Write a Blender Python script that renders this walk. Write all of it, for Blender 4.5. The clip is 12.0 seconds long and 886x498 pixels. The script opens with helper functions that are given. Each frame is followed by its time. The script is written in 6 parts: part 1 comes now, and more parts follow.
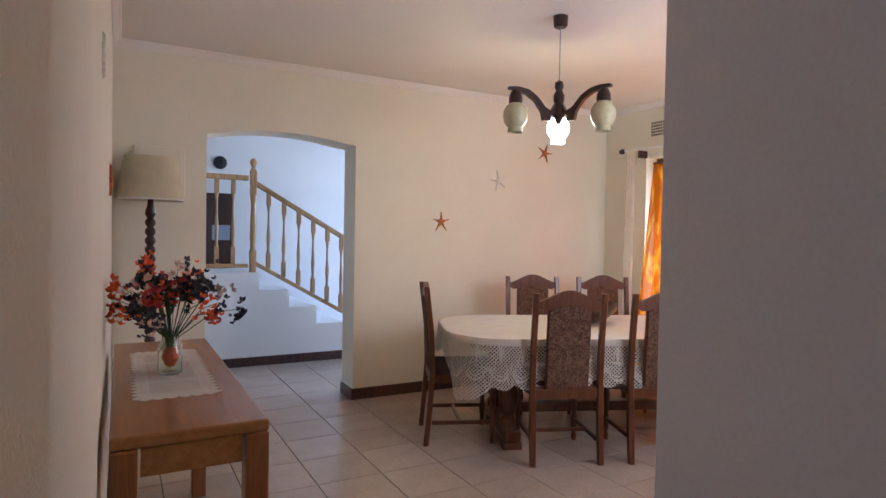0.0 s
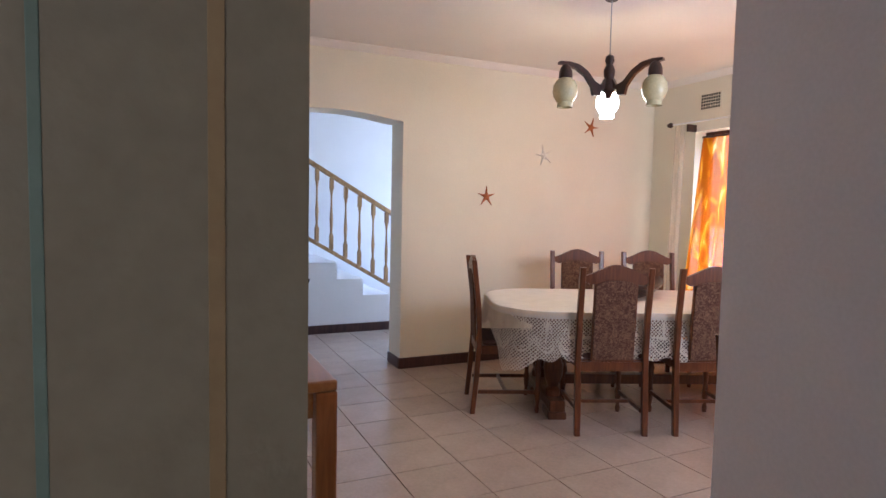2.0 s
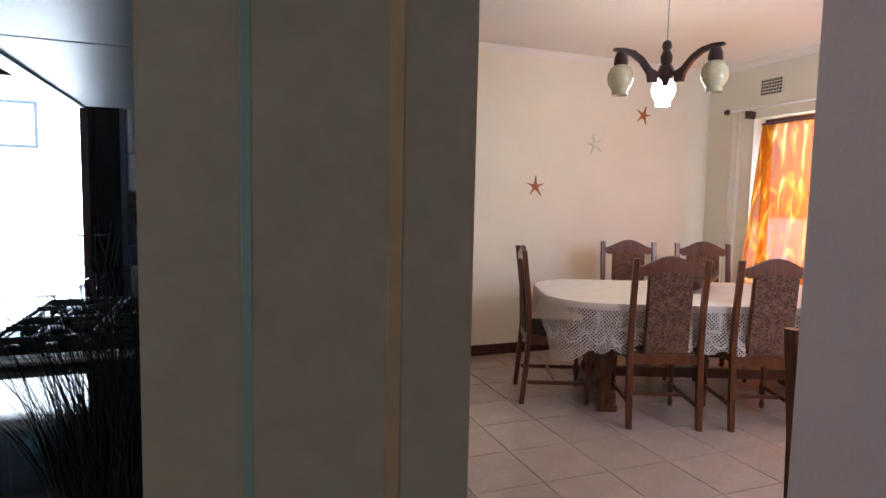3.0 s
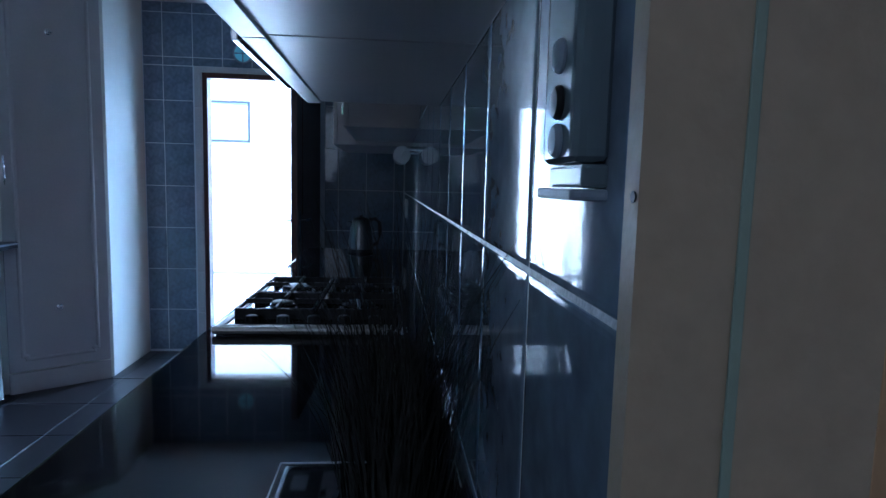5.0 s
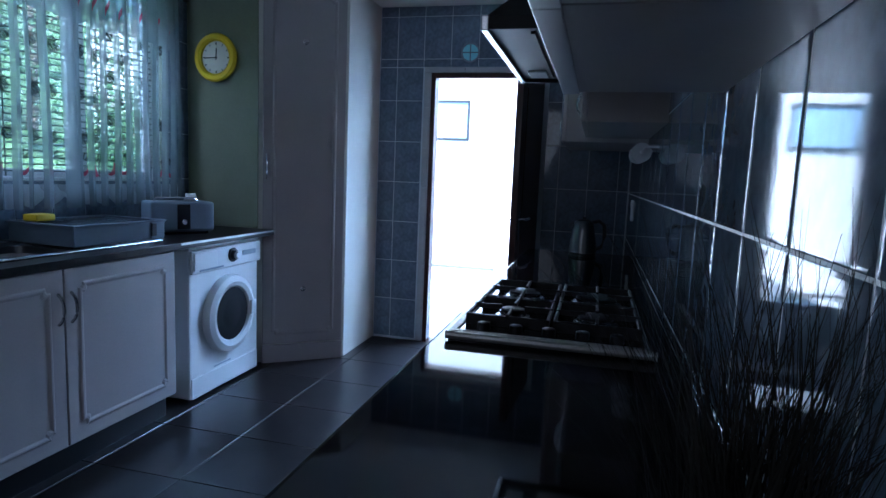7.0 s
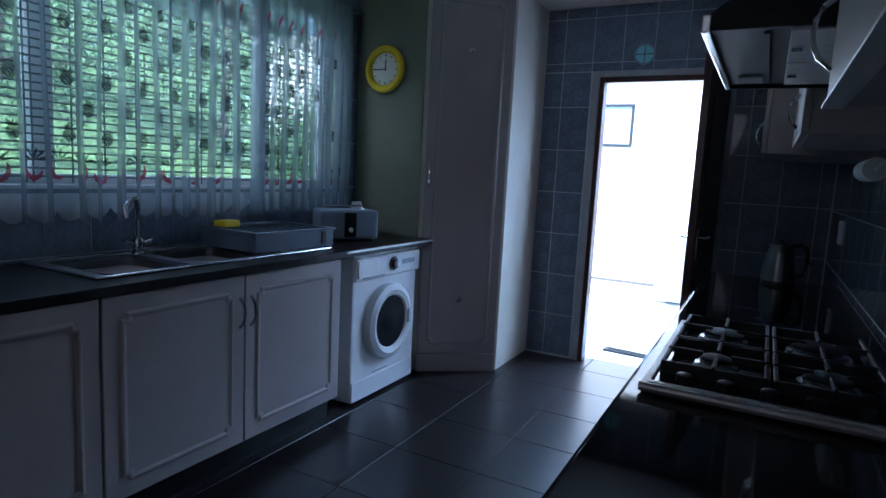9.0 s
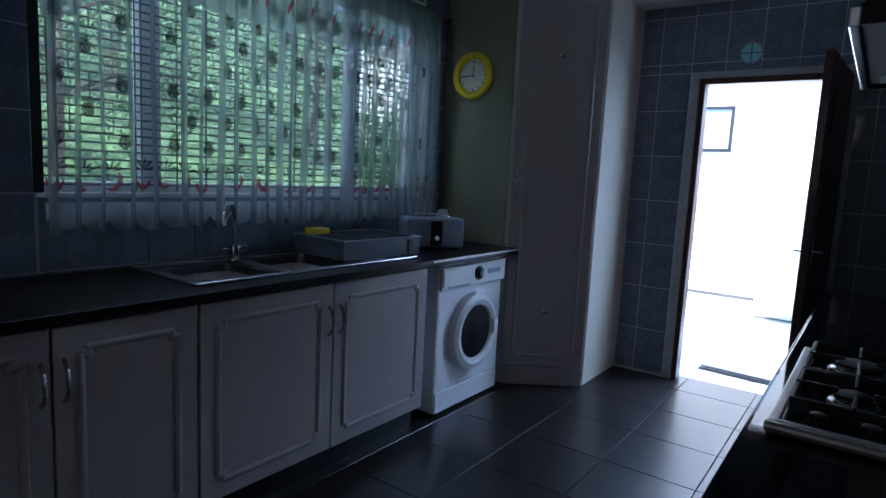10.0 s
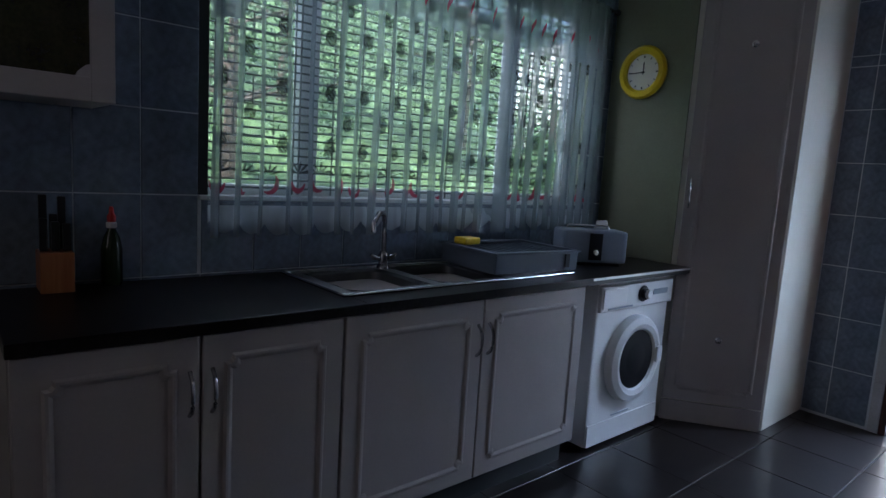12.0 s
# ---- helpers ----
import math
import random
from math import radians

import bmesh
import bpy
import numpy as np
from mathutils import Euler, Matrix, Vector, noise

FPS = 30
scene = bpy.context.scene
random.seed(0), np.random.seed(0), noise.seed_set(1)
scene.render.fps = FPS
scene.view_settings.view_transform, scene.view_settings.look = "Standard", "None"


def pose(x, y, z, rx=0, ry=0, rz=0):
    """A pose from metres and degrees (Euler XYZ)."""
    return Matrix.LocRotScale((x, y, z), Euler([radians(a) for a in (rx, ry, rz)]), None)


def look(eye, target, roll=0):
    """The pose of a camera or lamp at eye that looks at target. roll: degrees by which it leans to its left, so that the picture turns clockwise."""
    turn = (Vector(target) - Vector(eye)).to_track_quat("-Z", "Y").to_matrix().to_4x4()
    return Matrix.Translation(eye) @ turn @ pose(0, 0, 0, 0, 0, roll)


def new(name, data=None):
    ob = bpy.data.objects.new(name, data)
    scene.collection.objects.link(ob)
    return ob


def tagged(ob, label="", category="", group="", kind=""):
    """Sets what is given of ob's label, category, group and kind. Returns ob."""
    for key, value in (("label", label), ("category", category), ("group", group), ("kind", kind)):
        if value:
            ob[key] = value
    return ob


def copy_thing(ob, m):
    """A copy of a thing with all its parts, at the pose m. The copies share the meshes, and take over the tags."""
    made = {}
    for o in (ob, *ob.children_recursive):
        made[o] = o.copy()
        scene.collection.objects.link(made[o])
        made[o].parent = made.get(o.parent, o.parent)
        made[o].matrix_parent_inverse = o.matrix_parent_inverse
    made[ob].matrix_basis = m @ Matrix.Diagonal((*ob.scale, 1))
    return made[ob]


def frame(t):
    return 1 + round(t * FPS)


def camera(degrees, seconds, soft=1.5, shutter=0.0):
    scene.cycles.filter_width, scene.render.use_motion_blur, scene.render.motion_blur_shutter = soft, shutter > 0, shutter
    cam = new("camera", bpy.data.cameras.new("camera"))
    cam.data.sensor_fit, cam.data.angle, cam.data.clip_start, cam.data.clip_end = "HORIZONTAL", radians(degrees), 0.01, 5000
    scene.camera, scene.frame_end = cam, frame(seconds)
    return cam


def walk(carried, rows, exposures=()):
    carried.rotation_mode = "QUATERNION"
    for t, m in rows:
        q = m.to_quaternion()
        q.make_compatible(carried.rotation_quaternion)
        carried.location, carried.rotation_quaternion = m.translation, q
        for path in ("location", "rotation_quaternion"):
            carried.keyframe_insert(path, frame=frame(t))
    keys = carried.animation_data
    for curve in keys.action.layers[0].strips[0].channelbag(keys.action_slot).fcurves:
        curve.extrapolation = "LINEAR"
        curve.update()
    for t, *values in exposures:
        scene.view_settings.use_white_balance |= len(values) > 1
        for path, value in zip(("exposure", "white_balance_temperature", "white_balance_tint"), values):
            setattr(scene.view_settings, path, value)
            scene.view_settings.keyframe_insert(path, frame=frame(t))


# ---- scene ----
cam = camera(73.5, 12.0)
PATH = [
    (0, (0.058, 0.414, 1.3), (1.014, 2.17, 1.255), 1.0),
    (0.5, (0.032, 0.399, 1.3), (0.974, 2.162, 1.23), 1.2),
    (1, (0.011, 0.39, 1.299), (0.934, 2.162, 1.203), 1.2),
    (1.5, (-0.012, 0.376, 1.299), (0.88, 2.162, 1.181), 1.2),
    (2, (-0.035, 0.368, 1.298), (0.807, 2.177, 1.165), 1.2),
    (2.5, (-0.052, 0.369, 1.298), (0.727, 2.205, 1.145), 1.2),
    (2.7, (-0.061, 0.373, 1.298), (0.689, 2.22, 1.137), 1.2),
    (4.3, (-0.152, 0.382, 1.289), (0.271, 2.327, 1.09), 1.2),
    (4.5, (-0.147, 0.406, 1.292), (0.199, 2.365, 1.087), 1.2),
    (5, (-0.175, 0.418, 1.291), (0.007, 2.399, 1.077), 1.5),
    (5.5, (-0.188, 0.456, 1.291), (-0.204, 2.443, 1.065), 1.5),
    (6, (-0.227, 0.491, 1.296), (-0.436, 2.466, 1.06), 1.7),
    (6.5, (-0.259, 0.518, 1.297), (-0.62, 2.47, 1.058), 2.1),
    (7, (-0.281, 0.558, 1.294), (-0.769, 2.482, 1.05), 2.4),
    (9, (-0.416, 0.663, 1.335), (-1.356, 2.41, 1.079), 3.0),
    (9.5, (-0.45, 0.681, 1.349), (-1.503, 2.362, 1.091), 3.1),
    (10, (-0.483, 0.702, 1.348), (-1.651, 2.305, 1.096), 2.9),
    (10.5, (-0.523, 0.732, 1.36), (-1.794, 2.255, 1.102), 3.2),
    (11, (-0.552, 0.774, 1.365), (-1.914, 2.216, 1.103), 3.3),
    (11.5, (-0.615, 0.806, 1.36), (-2.061, 2.163, 1.098), 3.5),
    (12, (-0.704, 0.837, 1.348), (-2.212, 2.124, 1.087), 3.6),
]
# the film's camera darkens and turns bluer in the kitchen
EXPOSURES = [(0, 2.8, 5550, 8), (2.5, 3.05, 5500, 10), (4.5, 2.45, 4750, 9), (5.2, 2.7, 4400, 9), (7, 2.3, 4750, 12), (9, 1.85, 5050, 14), (10.5, 1.38, 5450, 18), (11.5, 1.35, 5750, 18), (12, 1.7, 5900, 18)]
walk(cam, [(t, look(eye, target, roll)) for t, eye, target, roll in PATH], EXPOSURES)

# ---- world, sun and lamps ----
world = bpy.data.worlds.new("world")
scene.world = world
world.use_nodes = True
wn = world.node_tree.nodes
sky = wn.new("ShaderNodeTexSky")
sky.sky_type = "NISHITA"
sky.sun_disc = False
SUN_UP, SUN_ROUND = radians(60), radians(163)
sky.sun_elevation, sky.sun_rotation = SUN_UP, SUN_ROUND
world.node_tree.links.new(sky.outputs[0], wn["Background"].inputs[0])
wn["Background"].inputs[1].default_value = 0.15


def lamp(name, kind, power, colour, m, size=0.1, size_y=None, angle=None):
    d = bpy.data.lights.new(name, kind)
    d.energy, d.color = power, colour
    if kind == "AREA":
        d.shape, d.size, d.size_y = "RECTANGLE", size, size_y or size
    elif kind == "SUN":
        d.angle = radians(angle)
    else:
        d.shadow_soft_size = size
    ob = new(name, d)
    ob.matrix_world = m
    return ob


sun_way = Vector((math.sin(SUN_ROUND) * math.cos(SUN_UP), math.cos(SUN_ROUND) * math.cos(SUN_UP), math.sin(SUN_UP)))
lamp("sun", "SUN", 5.0, (1.0, 0.95, 0.88), look(sun_way * 20, (0, 0, 0)), angle=0.5)
# daylight from the openings; the hall's window lies out of view
lamp("daylight_kitchen_window", "AREA", 15, (0.84, 0.92, 1.0), look((-3.75, 2.7, 3.0), (-1.2, 2.7, 0.9)), 2.4, 0.8)
lamp("daylight_kitchen_door", "AREA", 60, (0.56, 0.76, 1.0), look((-1.12, 5.60, 2.50), (-1.15, 3.9, 0.2)), 0.9, 0.6)
lamp("daylight_dining_window", "AREA", 3.6, (1.0, 0.71, 0.40), look((4.38, 3.1, 1.4), (0, 3.1, 1.2)), 1.7, 1.1)
# added fill light before the solid near wall, which has no window
lamp("dining_fill", "AREA", 6.5, (0.97, 0.92, 1.0), look((2.6, 1.03, 1.5), (2.0, 4.8, 1.0)), 1.6, 0.8)
lamp("daylight_hall", "AREA", 7, (0.60, 0.70, 1.0), look((4.1, 6.2, 1.7), (1.0, 6.5, 1.0)), 1.4, 1.4)
# added fill light in the closed passage behind the camera
lamp("passage_fill", "AREA", 1.1, (1.0, 0.94, 0.87), look((-1.5, -1.3, 1.9), (0.5, 2.0, 1.0)), 1.4, 1.2)

# ---- materials ----
MATS = {}


def mat(name, colour, rough=0.6, metal=0.0, vary=0.06, scale=8.0, bump=0.02, fine=90.0, spread=None, coat=0.0, trans=0.0, ior=1.45, shine=0.5):
    """A surface with stains at one scale, grain at another and a little relief."""
    m = bpy.data.materials.new(name)
    m.use_nodes = True
    nt = m.node_tree
    n, l = nt.nodes, nt.links
    b = n["Principled BSDF"]
    b.inputs["Roughness"].default_value, b.inputs["Metallic"].default_value = rough, metal
    b.inputs["Coat Weight"].default_value, b.inputs["Transmission Weight"].default_value, b.inputs["IOR"].default_value = coat, trans, ior
    b.inputs["Specular IOR Level"].default_value = shine
    tc = n.new("ShaderNodeTexCoord")
    mp = n.new("ShaderNodeMapping")
    mp.inputs["Scale"].default_value = spread or (1, 1, 1)
    l.new(tc.outputs["Object"], mp.inputs[0])
    big = n.new("ShaderNodeTexNoise")
    big.inputs["Scale"].default_value, big.inputs["Detail"].default_value = scale, 5
    small = n.new("ShaderNodeTexNoise")
    small.inputs["Scale"].default_value, small.inputs["Detail"].default_value = fine, 3
    l.new(mp.outputs[0], big.inputs[0])
    l.new(mp.outputs[0], small.inputs[0])
    add = n.new("ShaderNodeMath")
    add.operation = "ADD"
    l.new(big.outputs[0], add.inputs[0])
    l.new(small.outputs[0], add.inputs[1])
    ramp = n.new("ShaderNodeMapRange")
    ramp.inputs[1].default_value, ramp.inputs[2].default_value = 0.6, 1.4
    ramp.inputs[3].default_value, ramp.inputs[4].default_value = 1 - vary * 2, 1 + vary * 2
    l.new(add.outputs[0], ramp.inputs[0])
    mul = n.new("ShaderNodeVectorMath")
    mul.operation = "SCALE"
    mul.inputs[0].default_value = colour
    l.new(ramp.outputs[0], mul.inputs[3])
    l.new(mul.outputs[0], b.inputs["Base Color"])
    if bump:
        bp = n.new("ShaderNodeBump")
        bp.inputs["Strength"].default_value, bp.inputs["Distance"].default_value = 0.5, bump * 0.05
        l.new(add.outputs[0], bp.inputs["Height"])
        l.new(bp.outputs[0], b.inputs["Normal"])
    MATS[name] = m
    return m


def wood(name, dark, light, rough=0.35, spread=(6, 6, 0.6), coat=0.2):
    m = mat(name, dark, rough, spread=spread, coat=coat)
    n, l = m.node_tree.nodes, m.node_tree.links
    wave = n.new("ShaderNodeTexNoise")
    wave.inputs["Scale"].default_value, wave.inputs["Detail"].default_value, wave.inputs["Distortion"].default_value = 5, 8, 1.2
    l.new(n["Mapping"].outputs[0], wave.inputs[0])
    mix = n.new("ShaderNodeMix")
    mix.data_type = "RGBA"
    mix.inputs[6].default_value, mix.inputs[7].default_value = (*dark, 1), (*light, 1)
    mr = n.new("ShaderNodeMapRange")
    mr.inputs[1].default_value, mr.inputs[2].default_value = 0.35, 0.65
    l.new(wave.outputs[0], mr.inputs[0])
    l.new(mr.outputs[0], mix.inputs[0])
    l.new(mix.outputs[2], n["Principled BSDF"].inputs["Base Color"])
    return m


def by_piece(m, amount=0.12):
    """Lets alike pieces differ a little in tone."""
    n, l = m.node_tree.nodes, m.node_tree.links
    b = n["Principled BSDF"]
    src = b.inputs["Base Color"].links[0].from_socket
    info = n.new("ShaderNodeObjectInfo")
    mr = n.new("ShaderNodeMapRange")
    mr.inputs[3].default_value, mr.inputs[4].default_value = 1 - amount, 1 + amount
    sc = n.new("ShaderNodeVectorMath")
    sc.operation = "SCALE"
    l.new(info.outputs["Random"], mr.inputs[0])
    l.new(src, sc.inputs[0])
    l.new(mr.outputs[0], sc.inputs[3])
    l.new(sc.outputs[0], b.inputs["Base Color"])
    return m


CREAM = mat("cream_wall_paint", (0.73, 0.69, 0.575), 0.7, vary=0.03, scale=2.5, bump=0.05, fine=160)
WHITEWALL = mat("white_wall_paint", (0.76, 0.76, 0.76), 0.7, vary=0.03, scale=2.5, bump=0.05, fine=160)
CEIL = mat("ceiling_paint", (0.78, 0.74, 0.70), 0.8, vary=0.02, scale=2, bump=0.03)
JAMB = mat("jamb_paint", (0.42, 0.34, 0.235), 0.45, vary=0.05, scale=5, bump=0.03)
KWALL = mat("kitchen_plaster", (0.37, 0.41, 0.32), 0.7, vary=0.03, scale=3, bump=0.04)
SKIRT = wood("dark_skirting_wood", (0.035, 0.014, 0.012), (0.07, 0.028, 0.022), 0.4)
GROUT_W = mat("wall_grout", (0.58, 0.62, 0.66), 0.8, vary=0.05)
GROUT_D = mat("dark_floor_grout", (0.10, 0.085, 0.075), 0.9)
GROUT_K = mat("grey_floor_grout", (0.28, 0.27, 0.28), 0.85)
BLUETILE = by_piece(mat("blue_grey_wall_tile", (0.165, 0.20, 0.255), 0.05, vary=0.16, scale=9, bump=0.002, fine=40), 0.1)
DARKTILE = by_piece(mat("dark_slate_floor_tile", (0.014, 0.0105, 0.010), 0.29, vary=0.2, scale=7, bump=0.0, fine=30, shine=0.7), 0.12)
BEIGETILE = by_piece(mat("beige_floor_tile", (0.41, 0.315, 0.25), 0.16, vary=0.06, scale=6, bump=0.01, fine=60), 0.06)
GRANITE = mat("black_granite", (0.008, 0.007, 0.009), 0.045, vary=0.3, scale=60, bump=0.0, fine=260, shine=0.34)
CUPBOARD = mat("white_cupboard_vinyl", (0.435, 0.39, 0.375), 0.35, vary=0.02, bump=0.005)
DOORWOOD = wood("dark_red_door_wood", (0.045, 0.014, 0.010), (0.09, 0.03, 0.02), 0.35)
PAVE = by_piece(mat("pale_paving", (0.78, 0.77, 0.74), 0.8, vary=0.06), 0.06)
OUTWALL = mat("white_outside_wall", (0.86, 0.86, 0.84), 0.8, vary=0.02, bump=0.05)
CHAIRWOOD = wood("red_brown_chair_wood", (0.070, 0.020, 0.007), (0.125, 0.040, 0.013), 0.3, (8, 8, 0.8))
PINE = wood("varnished_pine", (0.34, 0.19, 0.075), (0.48, 0.29, 0.13), 0.35, (8, 8, 0.6))
TABLEWOOD = wood("honey_brown_table_wood", (0.26, 0.105, 0.030), (0.35, 0.155, 0.048), 0.3, (6, 0.6, 6))
DARKWOOD = wood("dark_turned_wood", (0.022, 0.010, 0.008), (0.05, 0.02, 0.015), 0.3)
STEEL = mat("brushed_steel", (0.55, 0.56, 0.58), 0.25, 1.0, vary=0.04, fine=200, bump=0.004)
CHROME = mat("chrome", (0.8, 0.8, 0.82), 0.08, 1.0, vary=0.01, bump=0)
DARKCHROME = mat("worn_dark_chrome", (0.36, 0.36, 0.38), 0.2, 1.0, vary=0.05, bump=0)
BLACKIRON = mat("black_cast_iron", (0.015, 0.015, 0.016), 0.5, vary=0.2, bump=0.03)
WHITEPLASTIC = mat("white_plastic", (0.78, 0.78, 0.78), 0.3, vary=0.01, bump=0)
GREYPLASTIC = mat("grey_plastic", (0.28, 0.33, 0.40), 0.4, vary=0.03, bump=0.01)
BLACKPLASTIC = mat("black_plastic", (0.012, 0.012, 0.014), 0.35, vary=0.05, bump=0)
YELLOW = mat("yellow_plastic", (0.85, 0.62, 0.01), 0.35, vary=0.02, bump=0)


# ---- shape helpers ----
def finish(name, bm, material, parent=None, label="", smooth=False):
    me = bpy.data.meshes.new(name)
    bmesh.ops.recalc_face_normals(bm, faces=bm.faces)
    bm.to_mesh(me)
    bm.free()
    for m in material if isinstance(material, (list, tuple)) else (material,):
        me.materials.append(m)
    if smooth:
        me.polygons.foreach_set("use_smooth", [True] * len(me.polygons))
        me.set_sharp_from_angle(angle=radians(35))
    ob = new(name, me)
    if parent:
        ob.parent = parent
    if label:
        tagged(ob, label)
    return ob


def part(name, bm, material, parent, label="", smooth=False):
    return finish(name, bm, material, parent, label, smooth)


def thing(name, at, label, category, group="", rz=0):
    e = new(name)
    e.empty_display_size = 0.1
    e.matrix_basis = pose(*at, 0, 0, rz)
    return tagged(e, label, category, group)


def box(bm, a, b, bevel=0.0, m=None, seg=2):
    """A box from corner a to corner b, with rounded edges."""
    a, b = Vector(a), Vector(b)
    got = bmesh.ops.create_cube(bm, size=1.0, matrix=(m or Matrix()) @ Matrix.Translation((a + b) / 2) @ Matrix.Diagonal((*[abs(c) for c in b - a], 1)))
    if bevel:
        edges = list({e for v in got["verts"] for e in v.link_edges})
        bmesh.ops.bevel(bm, geom=edges, offset=bevel, segments=seg, affect="EDGES", profile=0.6)
    return bm


def slab(a, b, bevel=0.0):
    return box(bmesh.new(), a, b, bevel)


def lathe(bm, rows, seg=16, m=None, cap=True):
    """Rows of (radius, height) turned about z."""
    m = m or Matrix()
    rings = [[bm.verts.new(m @ Vector((r * math.cos(2 * math.pi * k / seg), r * math.sin(2 * math.pi * k / seg), z))) for k in range(seg)] for r, z in rows]
    for lo, hi in zip(rings, rings[1:]):
        for k in range(seg):
            bm.faces.new((lo[k], lo[(k + 1) % seg], hi[(k + 1) % seg], hi[k]))
    if cap:
        for ring in (rings[0], rings[-1]):
            bm.faces.new(ring)
    return bm


def tube(bm, pts, r, seg=8, closed=False):
    """A round bar through points; r a number or one for each point."""
    pts = [Vector(p) for p in pts]
    rs = r if isinstance(r, (list, tuple)) else [r] * len(pts)
    rings = []
    for n, p in enumerate(pts):
        d = (pts[min(n + 1, len(pts) - 1)] - pts[max(n - 1, 0)]).normalized()
        side = d.cross((0, 0, 1)) if abs(d.z) < 0.95 else d.cross((1, 0, 0))
        side.normalize()
        up = side.cross(d)
        rings.append([bm.verts.new(p + rs[n] * (math.cos(2 * math.pi * k / seg) * side + math.sin(2 * math.pi * k / seg) * up)) for k in range(seg)])
    for lo, hi in zip(rings, rings[1:]):
        for k in range(seg):
            bm.faces.new((lo[k], lo[(k + 1) % seg], hi[(k + 1) % seg], hi[k]))
    for ring in (rings[0], rings[-1]):
        bm.faces.new(ring)
    return bm


def prism(bm, outline, lo, hi, m=None):
    """An outline of (x, y) raised from z = lo to hi, placed by m."""
    m = m or Matrix()
    a = [bm.verts.new(m @ Vector((x, y, lo))) for x, y in outline]
    b = [bm.verts.new(m @ Vector((x, y, hi))) for x, y in outline]
    bm.faces.new(a[::-1]), bm.faces.new(b)
    for k in range(len(a)):
        bm.faces.new((a[k], a[(k + 1) % len(a)], b[(k + 1) % len(a)], b[k]))
    return bm


def structure(name, bm, material, label=""):
    return tagged(finish(name, bm, material), label or name.replace("_", " "), kind="structure")


# frames of axes: a drawing in (x, y) with its depth along z, stood up
UP_X = Matrix(((0, 0, 1, 0), (1, 0, 0, 0), (0, 1, 0, 0), (0, 0, 0, 1)))  # drawing (y, z), depth along x
UP_Y = Matrix(((1, 0, 0, 0), (0, 0, 1, 0), (0, 1, 0, 0), (0, 0, 0, 1)))  # drawing (x, z), depth along y

# ---- the rooms ----
ZC = 2.53            # ceiling
XP, XK = 0.01, -0.058   # partition: dining face, kitchen face
YS = 4.81            # dining side of the wall with the arch
XR = 4.27            # dining wall with the window
YB = 4.93            # kitchen back wall
XL = -2.93           # kitchen wall with the window
XJ, YJ = 0.72, 0.995   # corner of the wall by the passage
WX0, WX1 = -3.13, XL

structure("wall_partition", slab((XK, 0.596, 0), (XP, 5.13, ZC)), CREAM, "cream painted partition between kitchen and dining room")
bm = bmesh.new()
arch = [(0.58, 0.0), (0.58, 1.975)] + [(0.58 + 1.08 * k / 12, 1.975 + 0.062 * (1 - (2 * k / 12 - 1) ** 2)) for k in range(1, 12)] + [(1.665, 1.985), (1.665, 0.0)]
prism(bm, [(XP, 0), (XP, ZC), (4.47, ZC), (4.47, 0)] + arch[::-1], YS, 5.07, UP_Y)
structure("wall_arch", bm, CREAM, "cream plastered wall with a shallow arched opening")
bm = bmesh.new()
box(bm, (XR, 0.8, 0), (4.47, 2.1, ZC)), box(bm, (XR, 4.30, 0), (4.47, YS, ZC))
box(bm, (XR, 2.1, 0), (4.47, 4.30, 0.62)), box(bm, (XR, 2.1, 2.04), (4.47, 4.30, ZC))
structure("wall_dining_window", bm, CREAM, "cream plastered wall with a recessed window")
PASSAGE = mat("passage_wall_paint", (0.66, 0.62, 0.66), 0.7, vary=0.03, scale=2.5, bump=0.012, fine=160)
structure("wall_passage", prism(bmesh.new(), [(XJ, -1.6), (0.92, -1.6), (0.92, 0.8), (XR, 0.8), (XR, YJ), (XJ, YJ)], 0, ZC), PASSAGE, "plain pale wall between passage and dining room")
bm = bmesh.new()
box(bm, (-3.13, -1.8, 0), (0.92, -1.6, ZC))
structure("wall_passage_end", bm, WHITEWALL)
bm = bmesh.new()
box(bm, (WX0, -1.6, 0), (XL, 1.55, ZC)), box(bm, (WX0, 3.80, 0), (XL, 5.13, ZC))
box(bm, (WX0, 1.55, 0), (XL, 3.80, 1.19)), box(bm, (WX0, 1.55, 2.32), (XL, 3.80, ZC))
structure("wall_kitchen_window", bm, KWALL, "kitchen wall behind blue tiles, with a wide window")
bm = bmesh.new()
box(bm, (XL, YB, 0), (-1.53, 5.13, ZC)), box(bm, (-0.70, YB, 0), (XK, 5.13, ZC)), box(bm, (-1.53, YB, 2.05), (-0.70, 5.13, ZC))
structure("wall_kitchen_back", bm, KWALL, "kitchen back wall with the doorway to the yard")
structure("ceiling", slab((-3.13, -1.8, ZC), (4.47, 5.13, ZC + 0.15)), CEIL, "plain pale plaster ceiling")
structure("floor_base_dining", slab((XP, -1.8, -0.2), (4.5, 7.4, -0.012)), GROUT_D, "dark grout bed of the floor")
structure("floor_base_kitchen", slab((-3.13, -1.8, -0.2), (XP, 5.13, -0.012)), GROUT_K, "grey grout bed of the kitchen floor")
